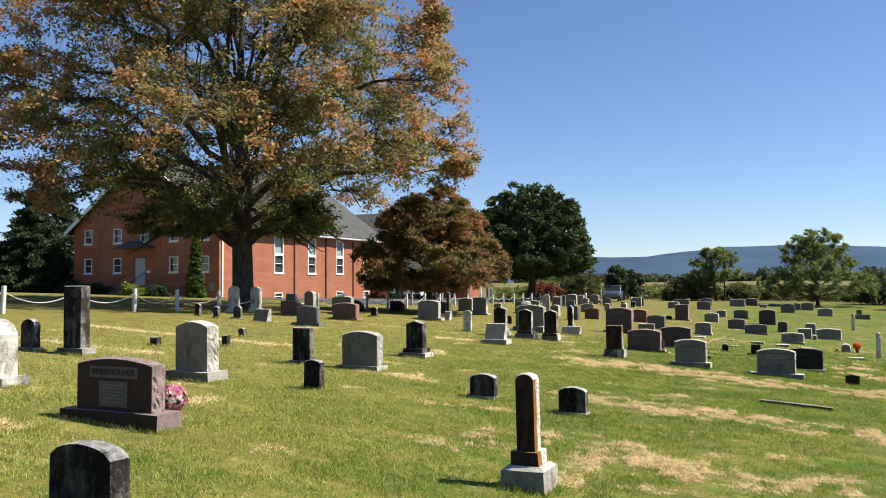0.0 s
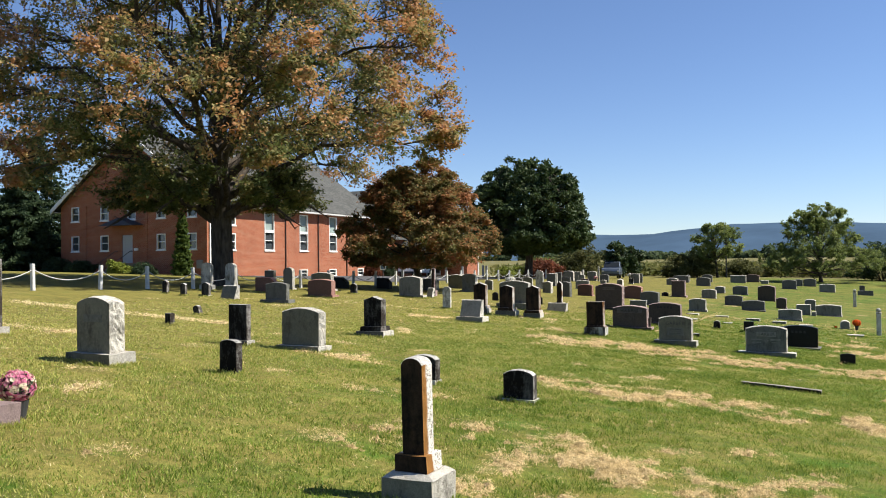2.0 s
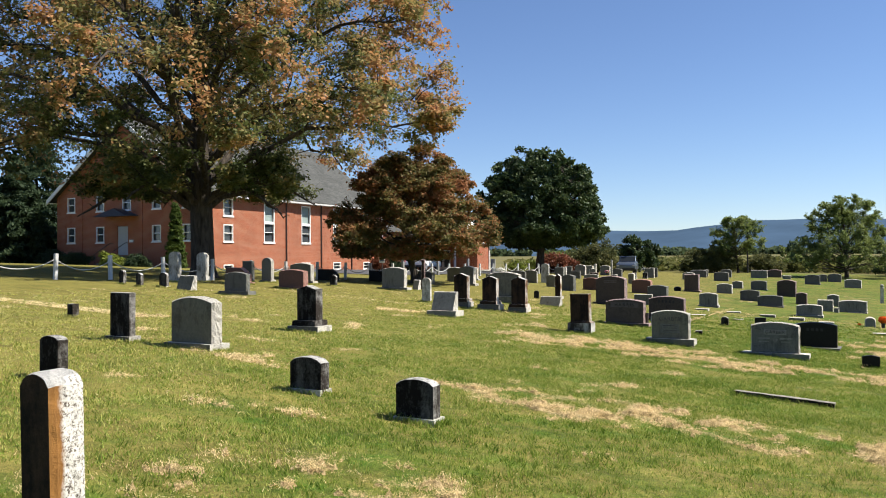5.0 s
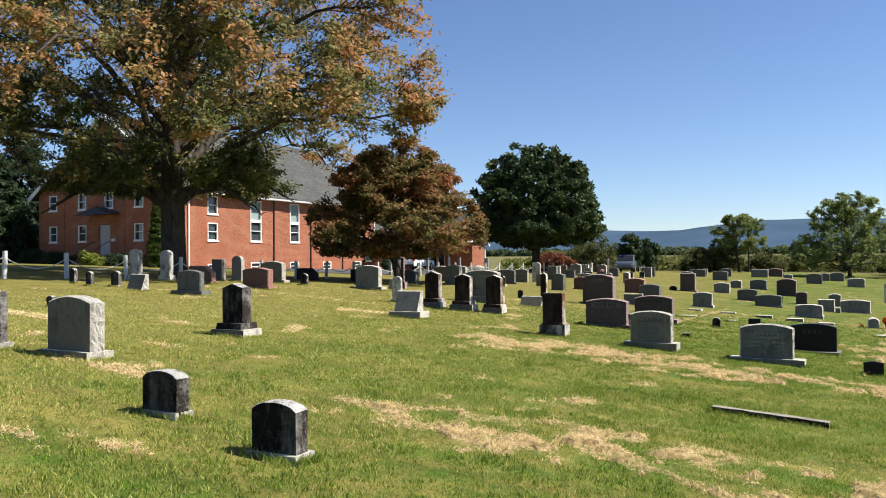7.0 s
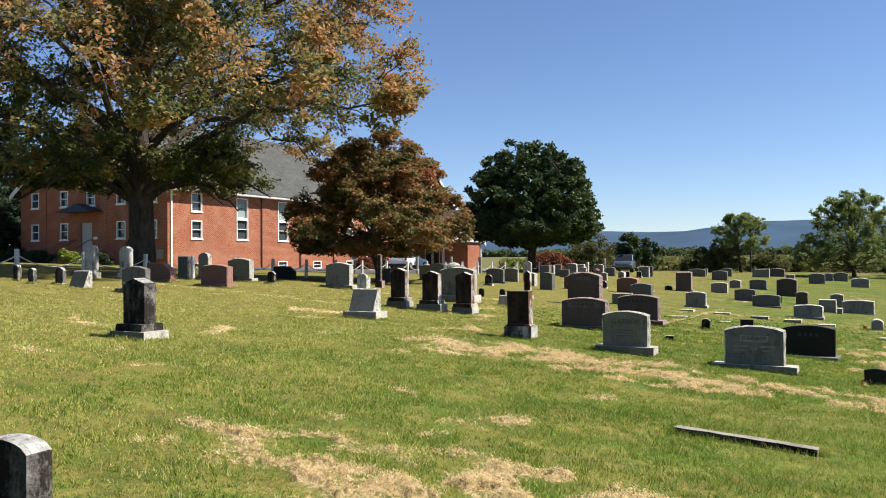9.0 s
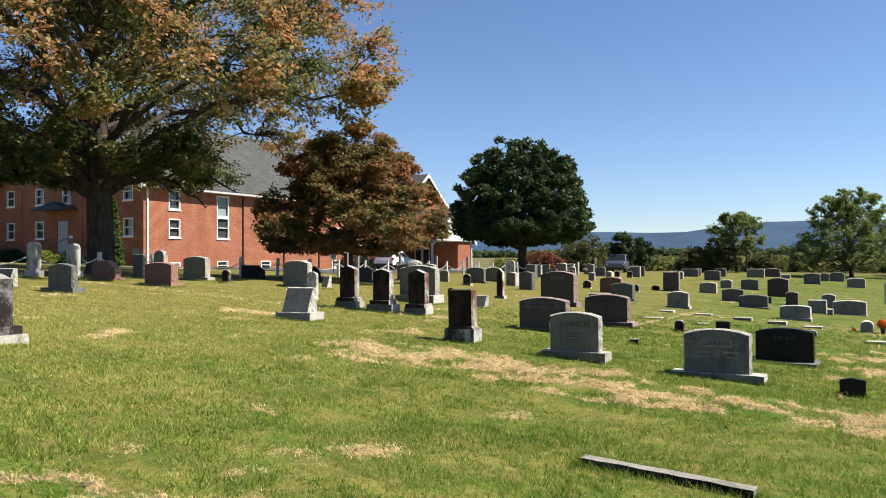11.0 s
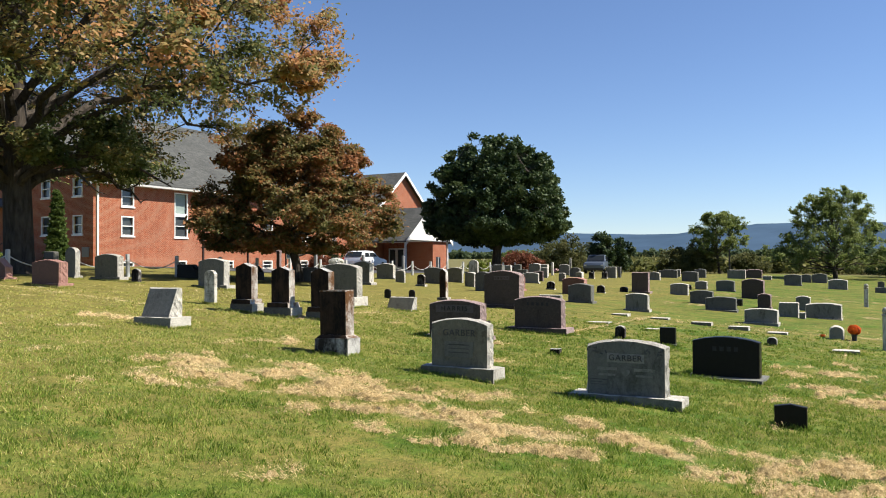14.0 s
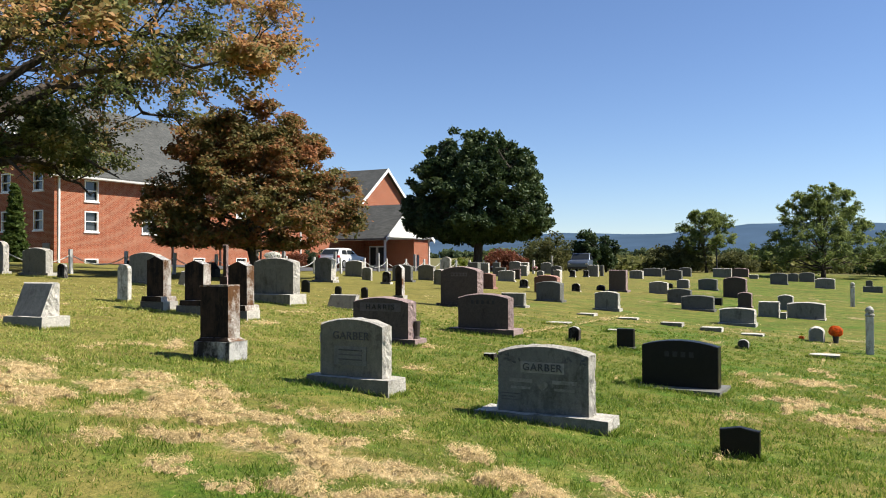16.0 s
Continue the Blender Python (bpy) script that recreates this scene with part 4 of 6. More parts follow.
gravestone("slab", "round", "dark", 49.83, 10.20, 0.36, 0.12, 0.32, (0.42, 0.22, 0.05))
gravestone("slab", "round", "dark", 52.26, 9.81, 0.38, 0.13, 0.26)
gravestone("slab", "round", "dark", 49.64, 12.58, 0.38, 0.12, 0.33, (0.44, 0.22, 0.08))
gravestone("slab", "flat", "dark", 68.35, 16.61, 0.36, 0.16, 0.38, (0.44, 0.26, 0.08))
gravestone("slab", "flat", "dark", 69.62, 16.06, 0.36, 0.13, 0.39, (0.44, 0.26, 0.08))
gravestone("slab", "serp", "grey", 55.93, 16.15, 0.93, 0.16, 0.54, (1.06, 0.26, 0.06))
gravestone("slab", "flat", "brown", 59.43, 17.04, 0.53, 0.17, 0.59)
gravestone("slab", "serp", "grey", 66.16, 19.29, 0.49, 0.20, 0.72)
gravestone("slab", "serp", "grey", 53.13, 7.34, 0.82, 0.24, 0.56)
gravestone("slab", "round", "black", 59.06, 8.08, 0.24, 0.14, 0.27)
gravestone("slab", "serp", "dgrey", 47.24, 5.21, 0.86, 0.33, 0.55)
gravestone("slab", "serp", "dgrey", 43.65, 3.88, 1.02, 0.33, 0.45, (1.11, 0.67, 0.07))
gravestone("slab", "flat", "black", 47.67, 3.85, 0.25, 0.27, 0.27)
gravestone("slab", "serp", "grey", 60.28, 7.65, 0.62, 0.31, 0.48)
gravestone("slab", "serp", "dgrey", 59.84, 6.29, 0.92, 0.42, 0.55, (1.06, 0.54, 0.06))
gravestone("slab", "serp", "brown", 54.06, 4.13, 0.96, 0.42, 0.95)
gravestone("slab", "serp", "brown", 47.46, 2.87, 0.46, 0.25, 0.51, (0.55, 0.35, 0.06))
gravestone("slab", "serp", "grey", 38.73, 1.95, 0.88, 0.36, 0.39, (0.96, 0.62, 0.09))
gravestone("slab", "flat", "grey", 43.43, 1.63, 0.59, 0.37, 0.49)
gravestone("slab", "serp", "grey", 47.74, 1.50, 0.48, 0.42, 0.57)
gravestone("slab", "serp", "grey", 43.93, 0.58, 1.08, 0.42, 0.50, (1.14, 0.75, 0.05))
gravestone("slab", "flat", "grey", 43.11, 1.18, 0.16, 0.20, 0.19)
gravestone("slab", "round", "grey", 35.98, -0.13, 0.29, 0.42, 0.32)
gravestone("slab", "serp", "dgrey", 71.17, 10.43, 1.08, 0.37, 0.72)
gravestone("slab", "serp", "dgrey", 80.82, 11.55, 0.87, 0.42, 0.71)
gravestone("slab", "serp", "dgrey", 77.95, 13.45, 1.38, 0.38, 0.64)
gravestone("slab", "flat", "grey", 81.54, 13.41, 0.27, 0.20, 0.59)
gravestone("slab", "flat", "grey", 81.49, 8.87, 1.35, 0.29, 0.70)
gravestone("slab", "serp", "brown", 84.50, 7.93, 1.21, 0.35, 0.72)
gravestone("slab", "flat", "grey", 81.14, 6.53, 0.61, 0.36, 0.30)
gravestone("slab", "serp", "dgrey", 72.37, 3.95, 1.02, 0.42, 0.69, (1.15, 0.75, 0.07))
gravestone("slab", "serp", "dgrey", 78.71, 3.59, 0.67, 0.42, 0.60)
gravestone("slab", "serp", "dgrey", 78.96, 2.69, 0.96, 0.42, 0.68)
gravestone("slab", "serp", "grey", 70.06, 1.14, 1.06, 0.42, 0.64)
gravestone("slab", "serp", "dgrey", 71.06, -1.24, 0.33, 0.07, 0.58)
gravestone("slab", "flat", "dgrey", 68.28, -1.42, 0.97, 0.07, 0.35)
gravestone("slab", "serp", "grey", 71.01, 12.92, 0.90, 0.31, 0.58)
gravestone("slab", "flat", "dgrey", 73.68, 16.15, 0.21, 0.29, 0.79)
gravestone("slab", "flat", "grey", 71.78, 16.22, 0.75, 0.27, 0.81)
gravestone("slab", "serp", "lgrey", 31.13, 20.46, 1.03, 0.24, 0.72, (1.33, 0.36, 0.14))
gravestone("slab", "round", "dark", 30.35, 18.32, 0.29, 0.11, 0.40, (0.40, 0.20, 0.04))
gravestone("slant", "flat", "lgrey", 32.13, 15.62, 0.24, 0.27, 0.42)
gravestone("slab", "flat", "pink", 35.49, 17.21, 0.12, 0.11, 1.01, (0.31, 0.21, 0.28))
gravestone("slab", "serp", "lgrey", 46.56, 21.34, 0.94, 0.28, 0.76, (1.20, 0.38, 0.10))
gravestone("slab", "serp", "grey", 50.48, 22.32, 1.02, 0.26, 0.75, (1.30, 0.37, 0.09))
gravestone("slab", "serp", "grey", 47.17, 19.40, 0.47, 0.14, 0.60)
gravestone("slab", "round", "dark", 44.91, 16.93, 0.37, 0.12, 0.45, (0.48, 0.22, 0.10))
gravestone("slab", "round", "black", 35.65, 14.12, 0.28, 0.07, 0.38)
gravestone("slab", "round", "black", 35.25, 12.62, 0.20, 0.07, 0.30)
gravestone("slab", "round", "black", 35.66, 11.97, 0.20, 0.07, 0.32)
gravestone("slab", "serp", "dgrey", 48.25, 18.13, 0.99, 0.20, 0.71, (1.23, 0.30, 0.10))
gravestone("slab", "gable", "stain", 36.83, 11.45, 0.23, 0.17, 0.93, (0.36, 0.27, 0.11))
gravestone("slab", "serp", "lgrey", 51.39, 18.58, 0.88, 0.18, 0.79)
gravestone("slab", "round", "marble", 52.55, 18.06, 0.49, 0.20, 1.22)
gravestone("slab", "flat", "grey", 62.56, 20.51, 0.60, 0.26, 0.83)
gravestone("slab", "flat", "dgrey", 66.04, 21.23, 0.50, 0.20, 0.85)
gravestone("slab", "serp", "grey", 71.37, 22.06, 0.91, 0.33, 0.92)
gravestone("slab", "round", "marble", 72.86, 21.20, 0.14, 0.23, 1.02)
gravestone("slab", "serp", "grey", 74.81, 20.91, 0.84, 0.25, 0.87)
gravestone("slab", "flat", "marble", 73.11, 19.83, 0.13, 0.12, 1.40)
gravestone("slab", "serp", "dgrey", 70.91, 18.68, 0.73, 0.36, 0.69)
gravestone("slab", "serp", "grey", 60.46, 15.92, 0.39, 0.19, 0.53)
gravestone("slab", "serp", "lgrey", 58.68, 14.21, 0.37, 0.42, 0.69)
gravestone("slab", "flat", "grey", 70.51, 20.94, 0.53, 0.33, 0.86)
gravestone("slab", "flat", "dgrey", 62.98, 19.59, 0.67, 0.27, 0.57)
family_stone_d = gravestone("slab", "serp", "pink", 6.04, 6.70, 1.04, 0.18, 0.52, (1.34, 0.34, 0.185))
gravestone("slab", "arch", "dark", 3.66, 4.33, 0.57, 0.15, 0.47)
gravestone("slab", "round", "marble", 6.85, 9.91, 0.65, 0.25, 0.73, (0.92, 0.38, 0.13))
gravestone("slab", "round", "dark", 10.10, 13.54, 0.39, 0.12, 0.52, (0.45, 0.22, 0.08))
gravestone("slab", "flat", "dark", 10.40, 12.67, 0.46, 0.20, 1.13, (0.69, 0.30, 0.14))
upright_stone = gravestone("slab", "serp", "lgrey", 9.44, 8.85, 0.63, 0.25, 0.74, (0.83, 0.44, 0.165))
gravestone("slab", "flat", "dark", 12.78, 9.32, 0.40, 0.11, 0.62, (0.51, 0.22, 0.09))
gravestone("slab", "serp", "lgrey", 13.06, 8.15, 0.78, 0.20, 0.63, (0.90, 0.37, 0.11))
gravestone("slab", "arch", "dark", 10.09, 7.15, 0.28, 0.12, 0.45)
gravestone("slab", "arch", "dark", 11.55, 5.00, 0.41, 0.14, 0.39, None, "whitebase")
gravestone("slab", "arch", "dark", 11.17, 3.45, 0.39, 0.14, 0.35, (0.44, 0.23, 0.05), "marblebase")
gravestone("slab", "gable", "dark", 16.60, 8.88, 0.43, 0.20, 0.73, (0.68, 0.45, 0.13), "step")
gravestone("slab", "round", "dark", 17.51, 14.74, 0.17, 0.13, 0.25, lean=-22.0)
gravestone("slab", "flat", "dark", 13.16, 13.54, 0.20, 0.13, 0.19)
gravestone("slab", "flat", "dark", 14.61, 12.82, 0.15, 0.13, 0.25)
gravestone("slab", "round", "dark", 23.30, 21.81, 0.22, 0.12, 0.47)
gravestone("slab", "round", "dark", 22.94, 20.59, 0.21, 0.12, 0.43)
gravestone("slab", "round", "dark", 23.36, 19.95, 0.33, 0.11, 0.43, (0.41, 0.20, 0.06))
gravestone("slab", "round", "marble", 26.78, 23.08, 0.48, 0.19, 0.90, (0.59, 0.30, 0.24))
gravestone("slab", "round", "marble", 28.16, 23.03, 0.48, 0.19, 0.93, (0.64, 0.28, 0.22))
gravestone("slant", "flat", "lgrey", 22.83, 18.42, 0.63, 0.28, 0.48)
gravestone("slab", "serp", "dgrey", 23.17, 16.67, 0.82, 0.18, 0.56, (1.12, 0.36, 0.16))
gravestone("slab", "flat", "dgrey", 31.20, 23.40, 0.50, 0.19, 0.88)
gravestone("slab", "round", "grey", 31.25, 22.38, 0.50, 0.19, 0.92, (0.62, 0.30, 0.12))
gravestone("slab", "serp", "red", 26.97, 17.58, 1.08, 0.26, 0.58, (1.32, 0.42, 0.12))
gravestone("slab", "slope", "red", 27.48, 20.55, 1.10, 0.22, 0.52, (1.25, 0.37, 0.10))
gravestone("slab", "slope", "black", 38.57, 24.60, 1.09, 0.36, 0.59)
gravestone("slab", "slope", "black", 40.88, 23.10, 0.83, 0.35, 0.61)
gravestone("slab", "serp", "grey", 31.16, 16.03, 0.98, 0.24, 0.76, (1.32, 0.36, 0.14))
gravestone("slab", "serp", "dgrey", 41.89, 20.90, 1.29, 0.32, 0.67)
gravestone("slab", "serp", "grey", 43.16, 18.85, 0.82, 0.35, 0.91, (1.05, 0.45, 0.12))
gravestone("slab", "serp", "lgrey", 47.63, 15.78, 0.51, 0.38, 0.68)
gravestone("slab", "serp", "dgrey", 44.66, 13.73, 0.62, 0.37, 0.83)
gravestone("slab", "serp", "red", 47.01, 13.28, 0.84, 0.31, 0.58, (0.93, 0.42, 0.09))
gravestone("slab", "flat", "dgrey", 58.01, 19.07, 0.63, 0.42, 0.91)

# names and ornament carved on the larger stones
writing(family_stone_a, "GARBER", 0.12, 0.0, 0.17 + 0.43, 0.180, LETTER_DARK)
panel(family_stone_a, "panel", 0.42, 0.20, 0.0, 0.17 + 0.22, 0.19, GREY)
panel(family_stone_b, "name_panel", 0.44, 0.105, 0.0, 0.13 + 0.43, 0.202, LETTER_LIGHT, 0.003)
writing(family_stone_b, "GARBER", 0.10, 0.0, 0.13 + 0.43, 0.212, LETTER_DARK)
for side in (-1, 1):
    panel(family_stone_b, "inscription_bar", 0.24, 0.035, side * 0.22, 0.13 + 0.30, 0.202, LETTER_LIGHT, 0.002)
    panel(family_stone_b, "inscription_bar", 0.20, 0.025, side * 0.22, 0.13 + 0.23, 0.202, LETTER_LIGHT, 0.002)
for k, wide in enumerate((0.22, 0.15, 0.19)):
    panel(family_stone_b, "stain_streak", wide, 0.012, 0.42 - wide / 2, 0.13 + 0.17 - 0.03 * k, 0.202, DGREY, 0.001)
panel(family_stone_c, "name_panel", 0.78, 0.14, 0.0, 0.11 + 0.50, 0.262, LETTER_PALE, 0.003)
writing(family_stone_c, "HARRIS", 0.12, 0.0, 0.11 + 0.50, 0.272, LETTER_DIM).data.space_character = 1.5
panel(family_stone_d, "name_panel", 0.66, 0.115, 0.0, 0.185 + 0.385, 0.19, LETTER_PALE)
writing(family_stone_d, "BURKHOLDER", 0.085, 0.0, 0.185 + 0.385, 0.198, LETTER_DIM)
panel(family_stone_d, "date_panel", 0.39, 0.26, 0.0, 0.185 + 0.165, 0.19, LETTER_PALE)
for k in range(6):
    panel(family_stone_d, "inscription_bar", 0.28, 0.012, 0.0, 0.185 + 0.255 - 0.034 * k, 0.204, GREY)
for k in range(3):
    panel(family_stone_a, "inscription_bar", 0.3, 0.014, 0.0, 0.17 + 0.28 - 0.05 * k, 0.205, DGREY)


def heart(stone, size, across, z, depth, mat):
    pts = []
    for k in range(28):
        t = 2 * math.pi * k / 28
        pts.append((16 * math.sin(t) ** 3 * size / 32, (13 * math.cos(t) - 5 * math.cos(2 * t) - 2 * math.cos(3 * t) - math.cos(4 * t)) * size / 32))
    vs = [(x, across - u, z + w) for x in (-depth / 2 - 0.005, -depth / 2 + 0.01) for u, w in pts]
    fs = [tuple(range(28)), tuple(range(55, 27, -1))] + [(i, 28 + i, 28 + (i + 1) % 28, (i + 1) % 28) for i in range(28)]
    part("heart_emblem", mesh_from("heart_emblem", vs, fs), mat, stone)


heart(family_stone_b, 0.11, 0.0, 0.13 + 0.26, 0.20, LETTER_LIGHT)


def sprig(stone, across, z, depth, mat, seed):
    """A carved spray of leaves, low on the face of a stone."""
    rng = random.Random(seed)
    bm = bmesh.new()
    bmesh.ops.create_icosphere(bm, subdivisions=1, radius=1.0)
    me = bpy.data.meshes.new("carved_leaf")
    bm.to_mesh(me)
    bm.free()
    me.materials.append(mat)
    for k in range(9):
        a, r = rng.uniform(0, 6.28), rng.uniform(0.02, 0.09)
        leaf = part("carved_leaf", me, None, stone)
        leaf.matrix_basis = Matrix.Translation((-depth / 2 - 0.001, across + r * 1.4 * math.cos(a), z + 0.6 * r * math.sin(a))) @ Matrix.Rotation(rng.uniform(0, 3), 4, "X") @ Matrix.Diagonal((0.004, 0.024, 0.011, 1))


sprig(family_stone_b, 0.35, 0.13 + 0.51, 0.20, LETTER_DARK, 1)
sprig(family_stone_b, -0.35, 0.13 + 0.51, 0.20, LETTER_DARK, 2)

# the old column with its two steps
column = tagged(new("grave_column"), "tall brown-stained marble grave column on stepped grey base", "gravestone", "gravestones of the cemetery")
column.location, column.rotation_euler = (6.70, 2.47, gz(6.55, 2.35)), (radians(-0.8), radians(-0.6), 0)
part("plinth", block_mesh("plinth", 0.39, 0.36, 0.19, GREY, ROUGH_GREY, 0.6, 401, 0.02), None, column)
part("wash", block_mesh("wash", 0.385, 0.355, 0.035, GREY, ROUGH_GREY, 0.5, 402, 0.22, 0.0), None, column).location.z = 0.19
part("step", block_mesh("step", 0.255, 0.235, 0.115, STAIN, COLUMN_SIDE, 0.6, 403, 0.03, 0.0), None, column).location.z = 0.223
part("shaft", slab_mesh("shaft", 0.165, 0.15, 0.66, "round", STAIN, COLUMN_SIDE, 0.3, 0.0, 404, SUNLIT_MARBLE), None, column).location.z = 0.34


# worn names that can no longer be read
panel(broad_stone, "name_panel", 0.5, 0.1, 0.0, 0.14 + 0.80, 0.37, LETTER_PALE)
for k in range(5):
    panel(broad_stone, "inscription_bar", 0.06, 0.06, 0.2 - 0.1 * k, 0.14 + 0.80, 0.38, BROWN)
    panel(brown_stone, "inscription_bar", 0.055, 0.07, 0.22 - 0.11 * k, 0.15 + 0.50, 0.27, LETTER_DIM, 0.003)
for k in range(4):
    panel(black_stone, "inscription_bar", 0.06, 0.07, 0.16 - 0.105 * k, 0.07 + 0.42, 0.212, LETTER_DIM, 0.002)
panel(upright_stone, "name_panel", 0.36, 0.1, 0.0, 0.165 + 0.46, 0.25, GREY)

vase = tagged(new("grave_vase"), "small dark bronze flower vase on a stone base", "vase")
vase.location = (27.05, 5.30, gz(26.9, 5.3) + 0.13)
vb = bmesh.new()
bmesh.ops.create_cone(vb, cap_ends=True, segments=14, radius1=0.05, radius2=0.07, depth=0.24, matrix=Matrix.Translation((0, 0, 0.14)))
part("bowl", vb, BROWN, vase)
vb = bmesh.new()
bmesh.ops.create_cone(vb, cap_ends=True, segments=14, radius1=0.075, radius2=0.05, depth=0.05, matrix=Matrix.Translation((0, 0, 0.0)))
part("foot", vb, BROWN, vase)



# the ledger kerb that lies flat in the lawn
# front coloured dark for the shade on it, other faces concrete grey
kerb = part("grave_kerb", block_mesh("grave_kerb", 1.28, 0.13, 0.07, DARK, CONCRETE, 0.8, 991), None)
kerb.location = (16.65, 0.82, gz(16.65, 0.82))
kerb.rotation_euler = (radians(3.4), 0, radians(-3.0))
tagged(kerb, "long narrow granite kerb, shade-dark in front, lying flat in the grass", "kerb")


# ---- white chain fence ----
def fence():
    f = tagged(new("chain_fence"), "white wooden posts linked by a sagging white chain", "fence")
    xs = [14.6, 17.3, 20.08, 22.93, 25.27, 27.88, 30.68, *[33.22 + 2.6 * k for k in range(18)]]
    line = [(x, 24.8 + 0.03 * (x - 25), gz(x, 24.8 + 0.03 * (x - 25))) for x in xs]
    bm = bmesh.new()
    bmesh.ops.create_cube(bm, size=1.0)
    for v in bm.verts:
        v.co = Vector((v.co.x * 0.125, v.co.y * 0.125, (v.co.z + 0.5) * 1.1 - 0.18))
    bmesh.ops.bevel(bm, geom=list(bm.edges), offset=0.014, segments=2, affect="EDGES")
    me = bpy.data.meshes.new("post")
    bm.to_mesh(me)
    bm.free()
    me.materials.append(POSTWHITE)
    rng = random.Random(5)
    for x, y, z in line:
        p = part("post", me, None, f)
        p.location, p.rotation_euler = (x, y, z), (radians(rng.uniform(-2, 2)), radians(rng.uniform(-2, 2)), rng.uniform(-0.1, 0.1))
    for (x0, y0, z0), (x1, y1, z1) in zip(line, line[1:]):
        pts = []
        for k in range(13):
            t = k / 12
            pts.append((x0 + (x1 - x0) * t, y0 + (y1 - y0) * t, z0 + (z1 - z0) * t + 0.72 - 0.36 * (1 - (2 * t - 1) ** 2)))
        v, fc = tube(pts, [0.02] * 13, 5)
        part("chain", mesh_from("chain", v, fc), ROPE, f)
    return f


fence()


def sign_post(x, y, h, w, mat, label):
    s = tagged(new("sign_post"), label, "post")
    s.location = (x, y, gz(x, y))
    part("post", box_bm(-w / 2, w / 2, -w / 2, w / 2, -0.1, h, 0.01), mat, s)
    return s


for x, y in ((52.0, 28.2), (57.0, 28.2), (62.0, 28.2), (67.0, 28.2), (71.5, 30.5)):
    sign_post(x, y, 1.25, 0.16, GALV, "weathered grey square post beside the car park")
park_sign = sign_post(50.6, 29.0, 1.4, 0.05, POLE, "small blue and white parking sign on a thin post")
part("sign_plate", box_bm(-0.04, -0.03, -0.22, 0.22, 0.85, 1.45, 0.004), WHITE, park_sign)
part("sign_bar", box_bm(-0.046, -0.041, -0.17, 0.17, 0.93, 1.2), CARSILVER, park_sign)


# ---- marble posts ----
def marble_post(x, y, h, w, label):
    p = tagged(new("marble_post"), label, "grave post", "marble grave posts")
    p.location = (x, y, gz(x, y))
    part("shaft", box_bm(-w / 2, w / 2, -w / 2, w / 2, -0.1, h * 0.78, 0.012), MARBLE, p)
    prof = [(0.50, 0.78), (0.62, 0.80), (0.62, 0.83), (0.42, 0.85), (0.55, 0.89), (0.56, 0.93), (0.40, 0.97), (0.12, 1.0)]
    vs = [(r * w * math.cos(2 * math.pi * k / 14), r * w * math.sin(2 * math.pi * k / 14), z * h) for r, z in prof for k in range(14)]
    fs = [(i * 14 + k, i * 14 + (k + 1) % 14, (i + 1) * 14 + (k + 1) % 14, (i + 1) * 14 + k) for i in range(len(prof) - 1) for k in range(14)]
    fs.append(tuple((len(prof) - 1) * 14 + k for k in range(14)))
    part("finial", mesh_from("finial", vs, fs), MARBLE, p)
    return p


marble_post(34.0, -1.2, 0.97, 0.15, "slender white marble post with a rounded finial")
marble_post(53.5, -0.6, 1.03, 0.17, "slender white marble post farther down the slope")


# ---- flowers ----
def petals(n, radius, size, centre, squash, rng):
    vs, fs = [], []
    for _ in range(n):
        d = Vector((rng.gauss(0, 1), rng.gauss(0, 1), rng.gauss(0, 1))).normalized()
        c = Vector(centre) + Vector((d.x, d.y, d.z * squash)) * radius * rng.uniform(0.75, 1.05)
        u = d.orthogonal().normalized() * size * rng.uniform(0.7, 1.2)
        w = d.cross(u).normalized() * size * rng.uniform(0.7, 1.2)
        k = len(vs)
        vs += [c - u, c - w * 0.8 + d * size * 0.3, c + u, c + w * 0.8 + d * size * 0.3]
        fs.append((k, k + 1, k + 2, k + 3))
    return vs, fs


def bouquet(x, y, z, radius, petal, label, pot=None, squash=0.8, size=0.03, n=260, name="flower_vase"):
    rng = random.Random(int(x * 100))
    b = tagged(new(name), label, "flowers")
    b.location = (x, y, z)
    top = 0.0
    if pot:
        r, h = pot
        bm = bmesh.new()
        bmesh.ops.create_cone(bm, cap_ends=True, segments=16, radius1=r * 0.7, radius2=r, depth=h + 0.04, matrix=Matrix.Translation((0, 0, h / 2 - 0.02)))
        part("pot", bm, PLASTIC, b)
        top = h
    v, f = petals(n, radius * 0.85, size * 1.3, (0, 0, top + radius * squash * 0.8), squash, rng)
    part("foliage", mesh_from("foliage", v, f), MAPLE_LEAF, b)
    v, f = petals(n * 2, radius, size, (0, 0, top + radius * squash * 0.85), squash, rng)
    part("blooms", mesh_from("blooms", v, f), petal, b)
    return b


bouquet(36.0, -0.52, gz(36.0, -0.52), 0.145, ORANGE, "bright orange artificial flowers in a dark vase", (0.07, 0.16), 0.85, 0.03)
bouquet(36.2, 0.2, gz(36.2, 0.2), 0.06, ORANGE, "little cluster of orange flowers on the grass", None, 0.6, 0.025, 60, "flower_cluster")
bouquet(6.42, 6.36, gz(6.42, 6.36), 0.15, MAUVE, "potted pink and cream flowers beside a mahogany gravestone", (0.10, 0.16), 0.95, 0.024, 420)
bouquet(30.95, 11.5, gz(30.7, 10.8) + 1.10, 0.2, WHITE_PETAL, "saddle spray of white flowers on a gravestone", None, 0.45, 0.03, 200, "flower_saddle")
bouquet(75.2, 17.5, gz(75, 17.5), 0.22, WHITE_PETAL, "white flowers on a distant grave", (0.1, 0.5), 0.6, 0.05, 120)
